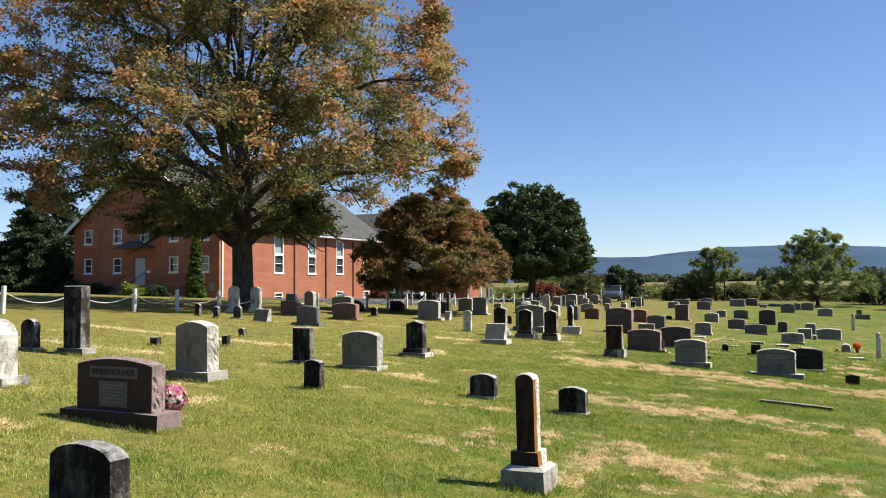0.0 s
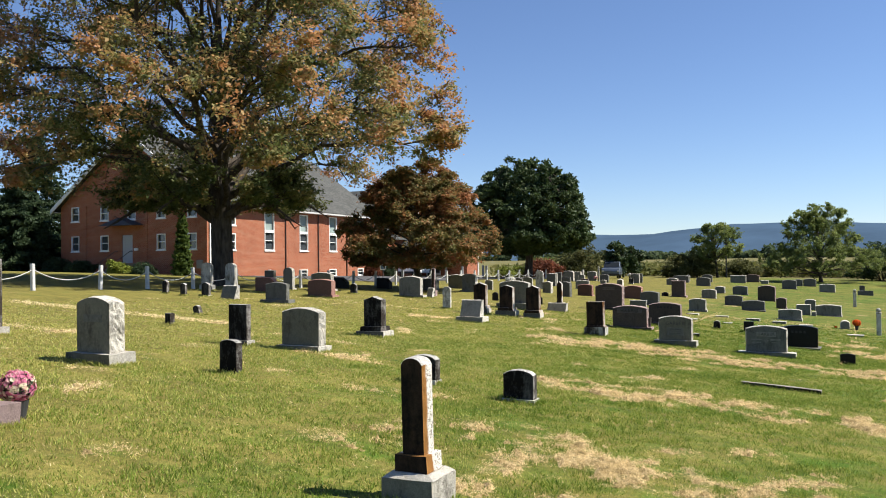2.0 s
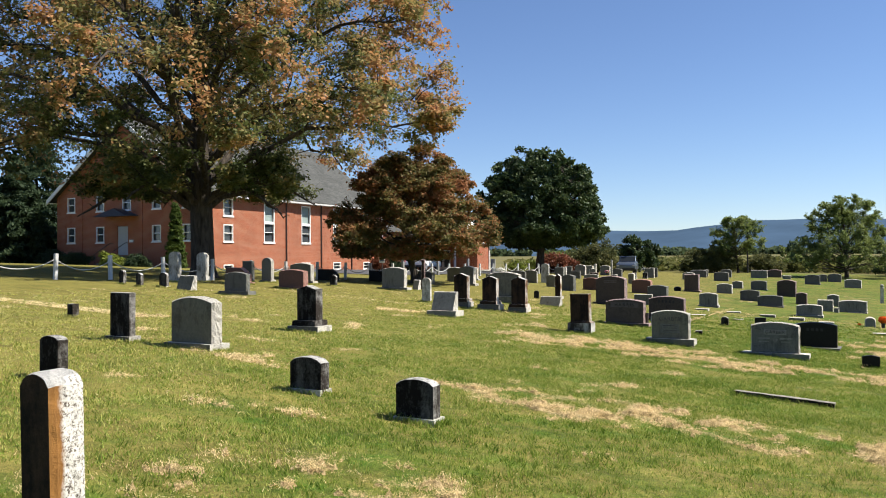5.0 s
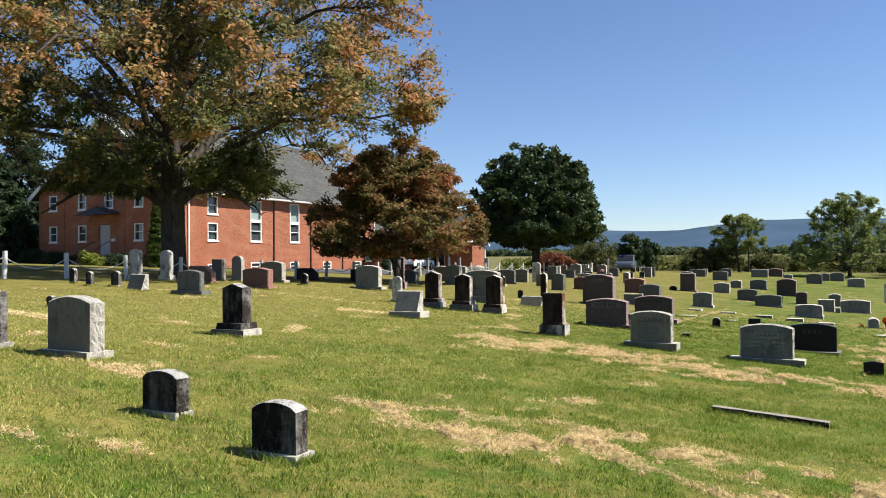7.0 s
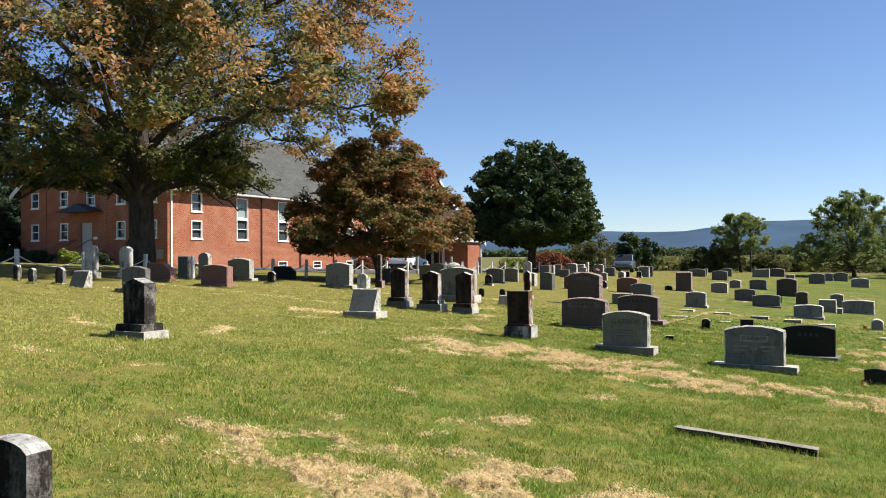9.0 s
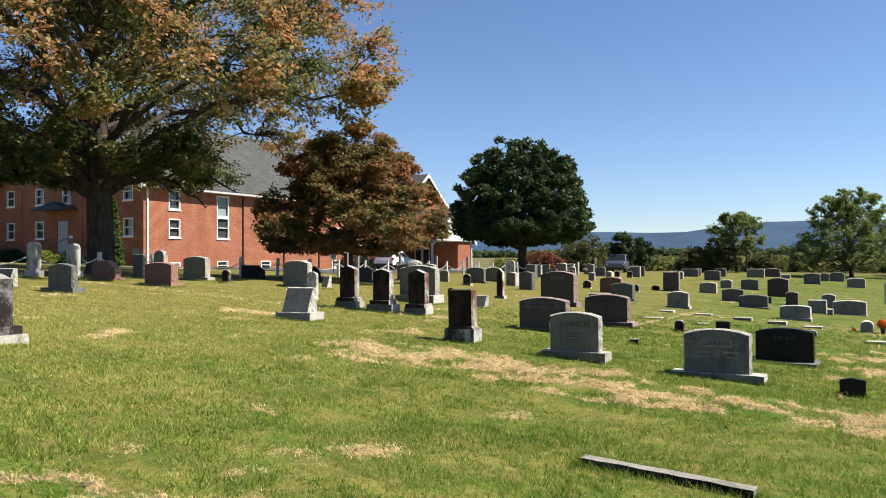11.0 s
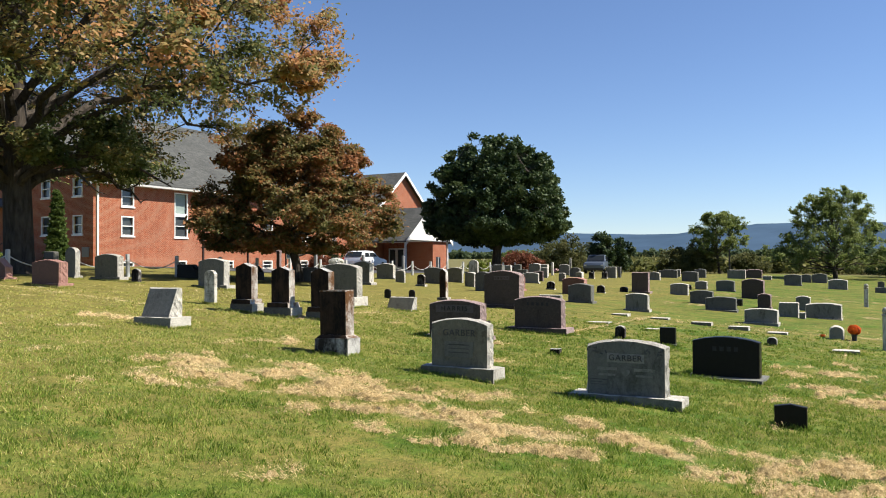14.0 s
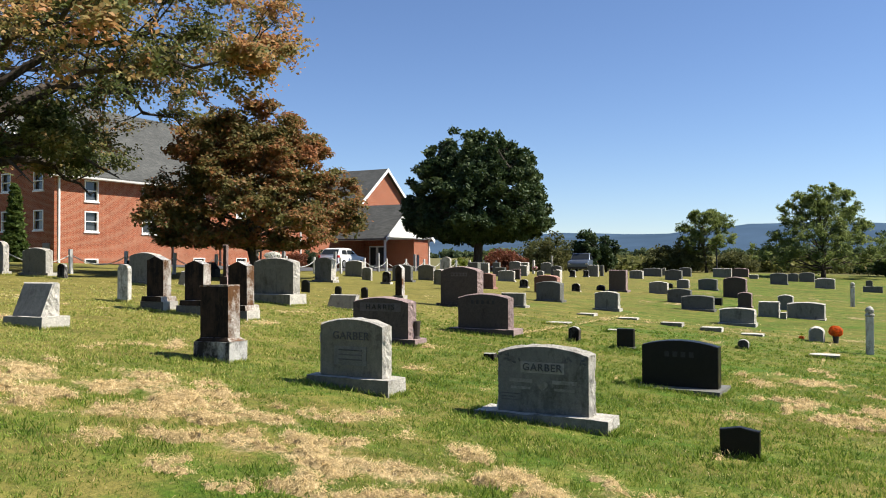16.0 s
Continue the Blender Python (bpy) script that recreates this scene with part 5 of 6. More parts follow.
bouquet(62.6, 17.1, gz(62.6, 17.1) + 0.5, 0.16, MAUVE, "pink flowers on a distant grave", (0.08, 0.05), 0.6, 0.05, 100)


# ---- trees ----
def curve_path(a, b, lift, n, rng, wig):
    a, b = Vector(a), Vector(b)
    out = []
    for k in range(n + 1):
        t = k / n
        p = a.lerp(b, t) + Vector((0, 0, lift * math.sin(math.pi * t)))
        if 0 < k < n:
            p += Vector((rng.uniform(-wig, wig), rng.uniform(-wig, wig), rng.uniform(-wig, wig)))
        out.append(p)
    return out


def leaf_cloud(centres, per, spread, size, rng_np, flat=0.8, long=1.5):
    """Leaves as small folded blades scattered round the ends of the twigs."""
    c = np.repeat(np.array(centres), per, axis=0)
    n = len(c)
    off = rng_np.normal(0, 1, (n, 3))
    off /= np.linalg.norm(off, axis=1)[:, None] + 1e-9
    off *= (rng_np.uniform(0.15, 1.0, (n, 1)) ** 0.5) * spread * rng_np.uniform(0.7, 1.25, (n, 1))
    off[:, 2] *= flat
    c = c + off
    nrm = rng_np.normal(0, 1, (n, 3)) + np.array([0, 0, 0.9])
    nrm /= np.linalg.norm(nrm, axis=1)[:, None]
    u = np.cross(nrm, rng_np.normal(0, 1, (n, 3)))
    u /= np.linalg.norm(u, axis=1)[:, None] + 1e-9
    w = np.cross(nrm, u)
    s = size * rng_np.uniform(0.6, 1.3, (n, 1))
    v = np.empty((n, 4, 3))
    v[:, 0], v[:, 2] = c - u * s * long * 0.5, c + u * s * long * 0.5
    v[:, 1], v[:, 3] = c + w * s * 0.42 + nrm * s * 0.12, c - w * s * 0.42 + nrm * s * 0.12
    return v.reshape(-1, 3), np.arange(n * 4).reshape(-1, 4)


def leaf_mesh(name, v, f, mat):
    me = bpy.data.meshes.new(name)
    me.vertices.add(len(v))
    me.vertices.foreach_set("co", np.asarray(v, np.float32).ravel())
    k = f.shape[1]
    me.loops.add(f.size)
    me.loops.foreach_set("vertex_index", f.astype(np.int32).ravel())
    me.polygons.add(len(f))
    me.polygons.foreach_set("loop_start", np.arange(0, f.size, k, dtype=np.int32))
    me.update(calc_edges=True)
    me.materials.append(mat)
    return me


def tree(x, y, label, trunk_h, trunk_r, crown, mat, clusters, per, spread, leaf, limbs=10, seed=1, lobes=0.25, shell=0.55, name="tree", fork=1.0, twist=0.5, sag=0.0, floor=0.0, hollow=0.0, gap=-0.22):
    """A broadleaf tree. crown: (rx, ry, z of the widest level, height above it, drop below it)."""
    rng, rn = random.Random(seed), np.random.default_rng(seed)
    t = tagged(new(name), label, "tree")
    t.location = (x, y, gz(x, y) - 0.05)
    rx, ry, zc, up, down = crown
    centres = []
    while len(centres) < clusters:
        d = Vector((rng.gauss(0, 1), rng.gauss(0, 1), rng.gauss(0, 1))).normalized()
        r = rng.uniform(shell, 1.0) if rng.random() < 0.8 else rng.uniform(0.3, 1.0)
        lump = 1 + lobes * noise.noise(Vector((d.x * 2.1 + seed, d.y * 2.1, d.z * 2.1)) * 1.0) + lobes * 0.6 * noise.noise(Vector((d.x * 5 + seed, d.y * 5, d.z * 5)))
        zz = d.z * (up if d.z > 0 else down)
        p = Vector((d.x * rx * r * lump, d.y * ry * r * lump, zc + zz * r * lump))
        if noise.noise(p * (2.2 / max(rx, 1)) + Vector((seed, 0, 0))) < gap:
            continue
        out = math.hypot(p.x / rx, p.y / ry)
        p.z -= sag * out**2
        if p.z < floor + 0.5 * noise.noise(p * 0.6) or (p.z < zc + 0.1 * up and out < hollow):
            continue
        centres.append(p)
    pieces = []
    lean = Vector((rng.uniform(-0.3, 0.3), rng.uniform(-0.3, 0.3), 0))
    path = [Vector((0, 0, -0.3)), Vector((0, 0, 0.15)), Vector((0, 0, trunk_h * 0.5)) + lean * 0.3, Vector((0, 0, trunk_h)) + lean, Vector((0, 0, trunk_h + (zc + up * 0.75 - trunk_h) * 0.5)) + lean * 2, Vector((0, 0, zc + up * 0.8)) + lean * 2.5]
    pieces.append(tube(path, [trunk_r * 1.6, trunk_r * 1.15, trunk_r * 0.95, trunk_r * 0.9, trunk_r * 0.42, 0.03], 10))
    ends = []
    for k in range(limbs):
        ang = 2 * math.pi * (k + rng.uniform(-0.3, 0.3)) / limbs
        el = rng.uniform(-0.15, 0.9)
        tgt = Vector((math.cos(ang) * rx * 0.74 * math.cos(el * 0.8), math.sin(ang) * ry * 0.74 * math.cos(el * 0.8), zc + (up if el > 0 else down) * 0.75 * math.sin(el)))
        s = Vector((0, 0, trunk_h * rng.uniform(0.82, 1.0) + fork * rng.random() * (zc - trunk_h) * 0.7)) + lean
        pth = curve_path(s, tgt, twist * rng.uniform(0.2, 1.0), 7, rng, 0.05 * rx)
        r0 = trunk_r * rng.uniform(0.32, 0.55)
        pieces.append(tube(pth, [r0 * (1 - 0.86 * i / 7) for i in range(8)], 7))
        ends.append(pth)
    for c in centres:
        if rng.random() > min(1.0, 420 / clusters):
            continue
        best, bd = None, 1e9
        for pth in ends:
            for p in pth[2:]:
                dd = (p - c).length
                if dd < bd:
                    best, bd = p, dd
        if best is not None and bd > 0.3:
            pth = curve_path(best, c, 0.08 * bd, 4, rng, 0.06 * bd)
            r0 = min(0.06, 0.012 + 0.012 * bd)
            pieces.append(tube(pth, [r0, r0 * 0.8, r0 * 0.6, r0 * 0.4, r0 * 0.2], 4))
    v, f = join_lists(pieces)
    part("trunk", mesh_from("trunk", v, f), BARK, t, "furrowed grey-brown trunk and limbs")
    lv, lf = leaf_cloud([tuple(c) for c in centres], per, spread, leaf, rn)
    part("crown", leaf_mesh("crown", lv, lf, mat), None, t)
    return t


def branching_tree(x, y, label, crown, trunk_h, trunk_r, mat, limbs, twigs, leaves, leaf, spread=0.22, rise=(-0.05, 1.15), climb=0.25, dome=1.0, lobes=0.2, seed=1, name="tree", flat=0.6, length=(0.34, 0.42)):
    """A tree grown limb by limb: limbs reach for the outline of the crown, branches leave the limbs, leafy twigs the branches.
    crown: (radius, z of the widest level, height above it, drop below it); dome below 1 fills the shoulders, above 1 narrows to a peak."""
    rng, rn = random.Random(seed), np.random.default_rng(seed)
    t = tagged(new(name), label, "tree")
    t.location = (x, y, gz(x, y) - 0.05)
    radius, zc, up, down = crown

    def inside(p):
        """How far out p lies: 1 on the crown's uneven outline."""
        d = Vector((p.x, p.y, p.z - zc))
        u = d.normalized() if d.length > 1e-6 else Vector((0, 0, 1))
        lump = 1 + lobes * noise.noise(u * 2.3 + Vector((seed, 0, 0))) + 0.6 * lobes * noise.noise(u * 6.0 + Vector((0, seed, 0)))
        h = min(1.0, abs(d.z) / (up if d.z > 0 else down))
        wide = (1 - h ** 4) ** 0.5 if d.z <= 0 else (1 - h ** (2 / dome)) ** (0.5 * dome) if dome <= 1 else (1 - h) ** (0.5 * dome) * (1 + 0.35 * h)
        return max(math.hypot(d.x, d.y) / (radius * max(wide, 0.05) * lump), h / lump)

    def pull(a, b):
        """b drawn back towards a until it lies within the crown."""
        for _ in range(14):
            if inside(b) <= 1.0:
                break
            b = a.lerp(b, 0.9)
        return b

    def bend(a, b, lift, n, wig):
        return curve_path(a, b, lift, n, rng, wig)
    top = zc + up * 0.82
    lean = Vector((rng.uniform(-0.2, 0.2), rng.uniform(-0.2, 0.2), 0))
    pieces = [tube([Vector((0, 0, -0.3)), Vector((0, 0, 0.12)), Vector((0, 0, 0.6)) + lean * 0.2, Vector((0, 0, trunk_h)) + lean, Vector((0, 0, (trunk_h + top) * 0.5)) + lean * 2, Vector((0, 0, top)) + lean * 2.4],
                   [trunk_r * 1.7, trunk_r * 1.25, trunk_r, trunk_r * 0.92, trunk_r * 0.4, 0.03], 12)]
    spots, ways = [], []
    for k in range(limbs):
        f = (k + 0.5) / limbs
        az = k * 2.39996 + rng.uniform(-0.25, 0.25)
        el = rise[0] + (rise[1] - rise[0]) * f ** 1.35 + rng.uniform(-0.1, 0.1)
        start = Vector((0, 0, trunk_h * 0.9 + (zc + 0.35 * up - trunk_h) * f ** 1.3)) + lean * (0.9 + 1.1 * f)
        out = Vector((math.cos(az) * math.cos(el), math.sin(az) * math.cos(el), math.sin(el)))
        tip = pull(start, Vector((0, 0, zc)) + out * (radius + up))
        reach = (tip - start).length
        limb = bend(start, tip, climb * reach * rng.uniform(0.5, 1.0) * (1 - 0.7 * f), 9, 0.028 * reach)
        r0 = trunk_r * rng.uniform(0.30, 0.46) * (1 - 0.45 * f)
        pieces.append(tube(limb, [r0 * (1 - 0.88 * i / 9) for i in range(10)], 7))
        for _ in range(twigs[0]):
            g = rng.uniform(0.28, 1.0) ** 0.8 * 9
            i = min(8, int(g))
            a = limb[i].lerp(limb[i + 1], g - i)
            along = (limb[i + 1] - limb[i]).normalized()
            side = along.cross(Vector((0, 0, 1))).normalized() * rng.choice((-1, 1)) * rng.uniform(0.4, 1.1) + Vector((0, 0, rng.uniform(-0.45, 0.75)))
            b = pull(a, a + (along * rng.uniform(0.4, 1.0) + side).normalized() * reach * length[0] * rng.uniform(0.6, 1.25) * (1.2 - 0.05 * g))
            size = (b - a).length
            if size < 0.25:
                continue
            branch = bend(a, b, 0.1 * size, 5, 0.05 * size)
            r1 = r0 * 0.28 * (1.1 - 0.07 * g)
            pieces.append(tube(branch, [max(0.008, r1 * (1 - 0.85 * j / 5)) for j in range(6)], 5))
            for _ in range(twigs[1]):
                h = rng.uniform(0.2, 1.0) * 5
                j = min(4, int(h))
                c = branch[j].lerp(branch[j + 1], h - j)
                way = ((branch[j + 1] - branch[j]).normalized() * rng.uniform(0.3, 1.0) + Vector((rng.gauss(0, 0.6), rng.gauss(0, 0.6), rng.gauss(0.1, 0.4)))).normalized()
                e = pull(c, c + way * max(0.45, size * length[1] * rng.uniform(0.6, 1.3)))
                if (e - c).length < 0.15:
                    continue
                pieces.append(tube([c, c.lerp(e, 0.5) + Vector((0, 0, 0.04)), e], [max(0.006, r1 * 0.3), max(0.005, r1 * 0.2), 0.004], 3))
                spots.append(c)
                ways.append(e - c)
    v, f = join_lists(pieces)
    part("trunk", mesh_from("trunk", v, f), BARK, t, "furrowed grey-brown trunk and limbs")
    a, w = np.repeat(np.array(spots), leaves, axis=0), np.repeat(np.array(ways), leaves, axis=0)
    n = len(a)
    c = a + w * rn.uniform(0.1, 1.08, (n, 1)) + rn.normal(0, 1, (n, 3)) * spread * np.array([1, 1, flat]) * 0.6
    nrm = rn.normal(0, 0.55, (n, 3)) + np.array([0, 0, 0.8]) + 0.35 * w / (np.linalg.norm(w, axis=1)[:, None] + 1e-9)
    nrm /= np.linalg.norm(nrm, axis=1)[:, None]
    u = np.cross(nrm, rn.normal(0, 1, (n, 3)))
    u /= np.linalg.norm(u, axis=1)[:, None] + 1e-9
    q = np.cross(nrm, u)
    z = leaf * rn.uniform(0.6, 1.35, (n, 1))
    lv = np.empty((n, 4, 3))
    lv[:, 0], lv[:, 2] = c - u * z * 0.75, c + u * z * 0.75 - nrm * z * 0.15
    lv[:, 1], lv[:, 3] = c + q * z * 0.44 + nrm * z * 0.14, c - q * z * 0.44 + nrm * z * 0.14
    part("crown", leaf_mesh("crown", lv.reshape(-1, 3), np.arange(n * 4).reshape(-1, 4), mat), None, t)
    return t


branching_tree(33.1, 27.9, "large spreading oak turning rust and olive", (12.2, 7.4, 12.6, 3.5), 3.4, 0.55, OAK_LEAF, 48, (14, 9), 38, 0.13, 0.30, (-0.2, 1.25), 0.26, 0.9, 0.2, 3, "oak_tree", 0.6, (0.38, 0.42))
branching_tree(41.6, 21.2, "small spreading tree with rusty red autumn leaves", (4.6, 2.5, 5.2, 1.25), 1.3, 0.2, DOGWOOD_LEAF, 34, (13, 8), 36, 0.105, 0.20, (-0.15, 1.2), 0.10, 1.4, 0.2, 8, "small_tree", 0.45, (0.36, 0.42))
tree(78.3, 28.5, "dense dark green maple with a rounded crown", 2.6, 0.4, (6.4, 6.4, 4.7, 7.5, 2.1), MAPLE_LEAF, 1300, 90, 0.52, 0.23, 10, 12, 0.11, 0.66, "maple_tree", 0.8, 0.6, 0.3, 0.0, 0.0, -0.6)
branching_tree(90.0, 2.1, "loose green field tree with upright branches", (5.6, 2.2, 6.1, 1.9), 0.7, 0.17, FIELD_LEAF, 44, (10, 6), 22, 0.105, 0.12, (0.0, 1.35), 0.03, 1.5, 0.3, 21, "field_tree", 0.9, (0.24, 0.4))
branching_tree(101.0, 13.4, "slender green field tree beside a light pole", (2.8, 4.0, 2.5, 2.3), 1.8, 0.14, FIELD_LEAF, 24, (8, 5), 24, 0.11, 0.15, (0.0, 1.2), 0.05, 0.9, 0.34, 25, "field_tree", 0.8)
tree(91.0, 22.7, "small dark green tree at the cemetery edge", 0.8, 0.1, (1.3, 1.3, 1.9, 2.4, 1.4), MAPLE_LEAF, 90, 80, 0.42, 0.18, 7, 31, 0.25, 0.3, "field_tree", 0.6, 0.3)
tree(94.0, 21.8, "small dark green tree at the cemetery edge", 0.8, 0.1, (1.2, 1.2, 1.6, 2.1, 1.2), MAPLE_LEAF, 80, 80, 0.42, 0.18, 7, 33, 0.25, 0.3, "field_tree", 0.6, 0.3)


def bush(x, y, rx, ry, h, mat, label, seed, clusters=70, per=70, spread=0.35, leaf=0.14, name="bush"):
    rng, rn = random.Random(seed), np.random.default_rng(seed)
    b = tagged(new(name), label, "bush")
    b.location = (x, y, gz(x, y) - 0.05)
    cs, pieces = [], []
    for _ in range(clusters):
        d = Vector((rng.gauss(0, 1), rng.gauss(0, 1), abs(rng.gauss(0, 1)))).normalized()
        r = rng.uniform(0.35, 1.0) * (1 + 0.3 * noise.noise(d * 2.3 + Vector((seed, 0, 0))))
        cs.append(Vector((d.x * rx * r, d.y * ry * r, 0.12 * h + d.z * h * 0.85 * r)))
    for c in cs[:26]:
        pieces.append(tube(curve_path((c.x * 0.1, c.y * 0.1, 0), c, 0.05, 3, rng, 0.05), [0.03, 0.022, 0.015, 0.008], 4))
    v, f = join_lists(pieces)
    part("stems", mesh_from("stems", v, f), BARK, b)
    lv, lf = leaf_cloud([tuple(c) for c in cs], per, spread, leaf, rn, 0.8)
    part("foliage", leaf_mesh("foliage", lv, lf, mat), None, b)
    return b


# brush along the edge of the field
for k, (x, y, rx, h, m) in enumerate(((89.7, 30.9, 2.3, 2.2, REDBUSH_LEAF), (94.0, 27.8, 3.6, 4.4, SHRUB_LEAF), (99.0, 17.6, 1.6, 2.6, SHRUB_LEAF), (101.0, 15.7, 3.2, 3.3, SHRUB_LEAF), (104.0, 11.0, 2.0, 2.2, SHRUB_LEAF),
                                      (108.0, 9.5, 1.6, 1.7, SHRUB_LEAF), (98.0, -3.6, 3.4, 4.0, MAPLE_LEAF), (100.0, 31.5, 2.0, 2.0, SHRUB_LEAF), (92.0, 32.0, 2.4, 2.4, FIELD_LEAF), (86.0, -6.5, 2.6, 3.5, MAPLE_LEAF))):
    bush(x, y, rx, rx, h, m, "wild brush at the edge of the cornfield" if m is not REDBUSH_LEAF else "russet brush under the maple", 60 + k, 150, 60, 0.5, 0.17, "field_brush")
# shrubs beside the church
for k, (x, y, r, h, m, lab) in enumerate(((45.3, 49.2, 1.1, 1.0, LIME_LEAF, "rounded yellow-green shrub by the church wall"), (46.3, 54.5, 1.2, 1.0, NEEDLE, "dark evergreen shrub by the church wall"), (46.6, 57.5, 1.2, 1.1, NEEDLE, "dark evergreen shrub by the church wall"),
                                          (45.9, 47.2, 1.0, 0.9, NEEDLE, "dark evergreen shrub by the church wall"), (71.6, 42.6, 1.1, 1.4, REDBUSH_LEAF, "russet clipped shrub by the church"), (73.5, 42.4, 1.2, 1.9, NEEDLE, "dark shrub by the church link"),
                                          (88.5, 35.2, 1.2, 1.5, LIME_LEAF, "bright yellow-green shrub by the porch"), (90.5, 34.4, 1.2, 1.4, LIME_LEAF, "bright yellow-green shrub by the porch"))):
    bush(x, y, r, r, h, m, lab, 90 + k, 60, 70, 0.3, 0.11, "shrub")


def conifer(x, y, h, r, mat, label, seed, tiers=20, name="conifer", per=60, leaf=0.2, tip=0.05):
    rng, rn = random.Random(seed), np.random.default_rng(seed)
    t = tagged(new(name), label, "tree")
    t.location = (x, y, gz(x, y) - 0.05)
    pieces = [tube([(0, 0, -0.2), (0, 0, h * 0.5), (0, 0, h * 0.97)], [0.03 * h * 0.6, 0.012 * h, 0.02], 7)]
    cs = []
    for k in range(tiers):
        f = k / (tiers - 1)
        z = h * (0.06 + 0.92 * f)
        rr = r * ((1 - f) ** 0.8 * (0.85 + 0.3 * rng.random()) + tip)
        n = max(3, int(9 * (1 - f) + 3))
        for j in range(n):
            a = 2 * math.pi * (j + rng.random()) / n
            e = Vector((math.cos(a) * rr, math.sin(a) * rr, z - rr * 0.25 + rng.uniform(-0.2, 0.2)))
            pieces.append(tube([(0, 0, z), tuple(Vector((0, 0, z)).lerp(e, 0.5)), tuple(e)], [0.03, 0.02, 0.01], 4))
            for s in (0.4, 0.6, 0.8, 1.0):
                cs.append(tuple(Vector((0, 0, z)).lerp(e, s)))
    v, f = join_lists(pieces)
    part("trunk", mesh_from("trunk", v, f), BARK, t)
    lv, lf = leaf_cloud(cs, per, max(0.18, r * 0.14), leaf, rn, 0.5, 2.0)
    part("crown", leaf_mesh("crown", lv, lf, mat), None, t)
    return t


conifer(55.0, 71.5, 13.5, 5.2, NEEDLE, "tall dark evergreen beside the church", 41)
conifer(47.0, 62.9, 9.0, 3.4, NEEDLE, "dark evergreen close to the church gable", 42)
conifer(44.0, 66.5, 7.0, 4.2, NEEDLE, "broad dark evergreen near the church", 43)
conifer(38.0, 65.0, 5.0, 3.6, NEEDLE, "low dark evergreen at the lawn edge", 44)
conifer(45.9, 43.25, 4.5, 0.56, ARBOR, "narrow green arborvitae by the church corner", 45, 26, "arborvitae", 22, 0.16, 0.12)
conifer(47.2, 60.4, 4.6, 0.6, NEEDLE, "narrow dark evergreen by the church wall", 46, 22, "arborvitae", 20, 0.16, 0.12)


# cornfield and far hedgerow
def corn():
    rn = np.random.default_rng(7)
    n = 26000
    x, y = rn.uniform(106, 135, n), rn.uniform(-60, 45, n)
    z = sheet(x, y)
    h = rn.uniform(0.2, 1.55, n)
    c = np.stack([x, y, z + h], 1)
    lv, lf = leaf_cloud(c, 1, 0.15, 0.5, rn, 1.0, 2.2)
    return tagged(part("cornfield", leaf_mesh("cornfield", lv, lf, CORN), None), "band of drying green and tan corn", "corn", kind="stuff")


corn()


def hedgerow():
    rn, rng = np.random.default_rng(9), random.Random(9)
    cs = []
    for _ in range(340):
        y = rng.uniform(-240, 400)
        x = 430 + rng.uniform(-18, 25)
        big = rng.uniform(1.3, 2.9) * (1.25 if fbm(y, 1, 0.02, 2.0) > 0.1 else 0.8)
        for _ in range(26):
            d = Vector((rng.gauss(0, 1), rng.gauss(0, 1), rng.gauss(0, 1))).normalized() * rng.uniform(0.5, 1.0)
            cs.append((x + d.x * big, y + d.y * big, gz(x, y) + big * 0.75 + d.z * big * 0.9))
    lv, lf = leaf_cloud(cs, 5, 1.6, 1.9, rn)
    return tagged(part("far_woods", leaf_mesh("far_woods", lv, lf, WOODS), None), "distant line of green field trees", "trees", kind="stuff")


hedgerow()
pole = tagged(new("light_pole"), "tall dark steel light pole at the field edge", "light pole")
pole.location = (101.0, 12.4, gz(101, 12.4))
v, f = tube([(0, 0, -0.2), (0, 0, 3.0), (0, 0, 6.1)], [0.09, 0.075, 0.06], 8)
part("mast", mesh_from("mast", v, f), POLE, pole)
part("lamp_head", box_bm(-0.25, 0.35, -0.13, 0.13, 6.05, 6.2, 0.03), GALV, pole)


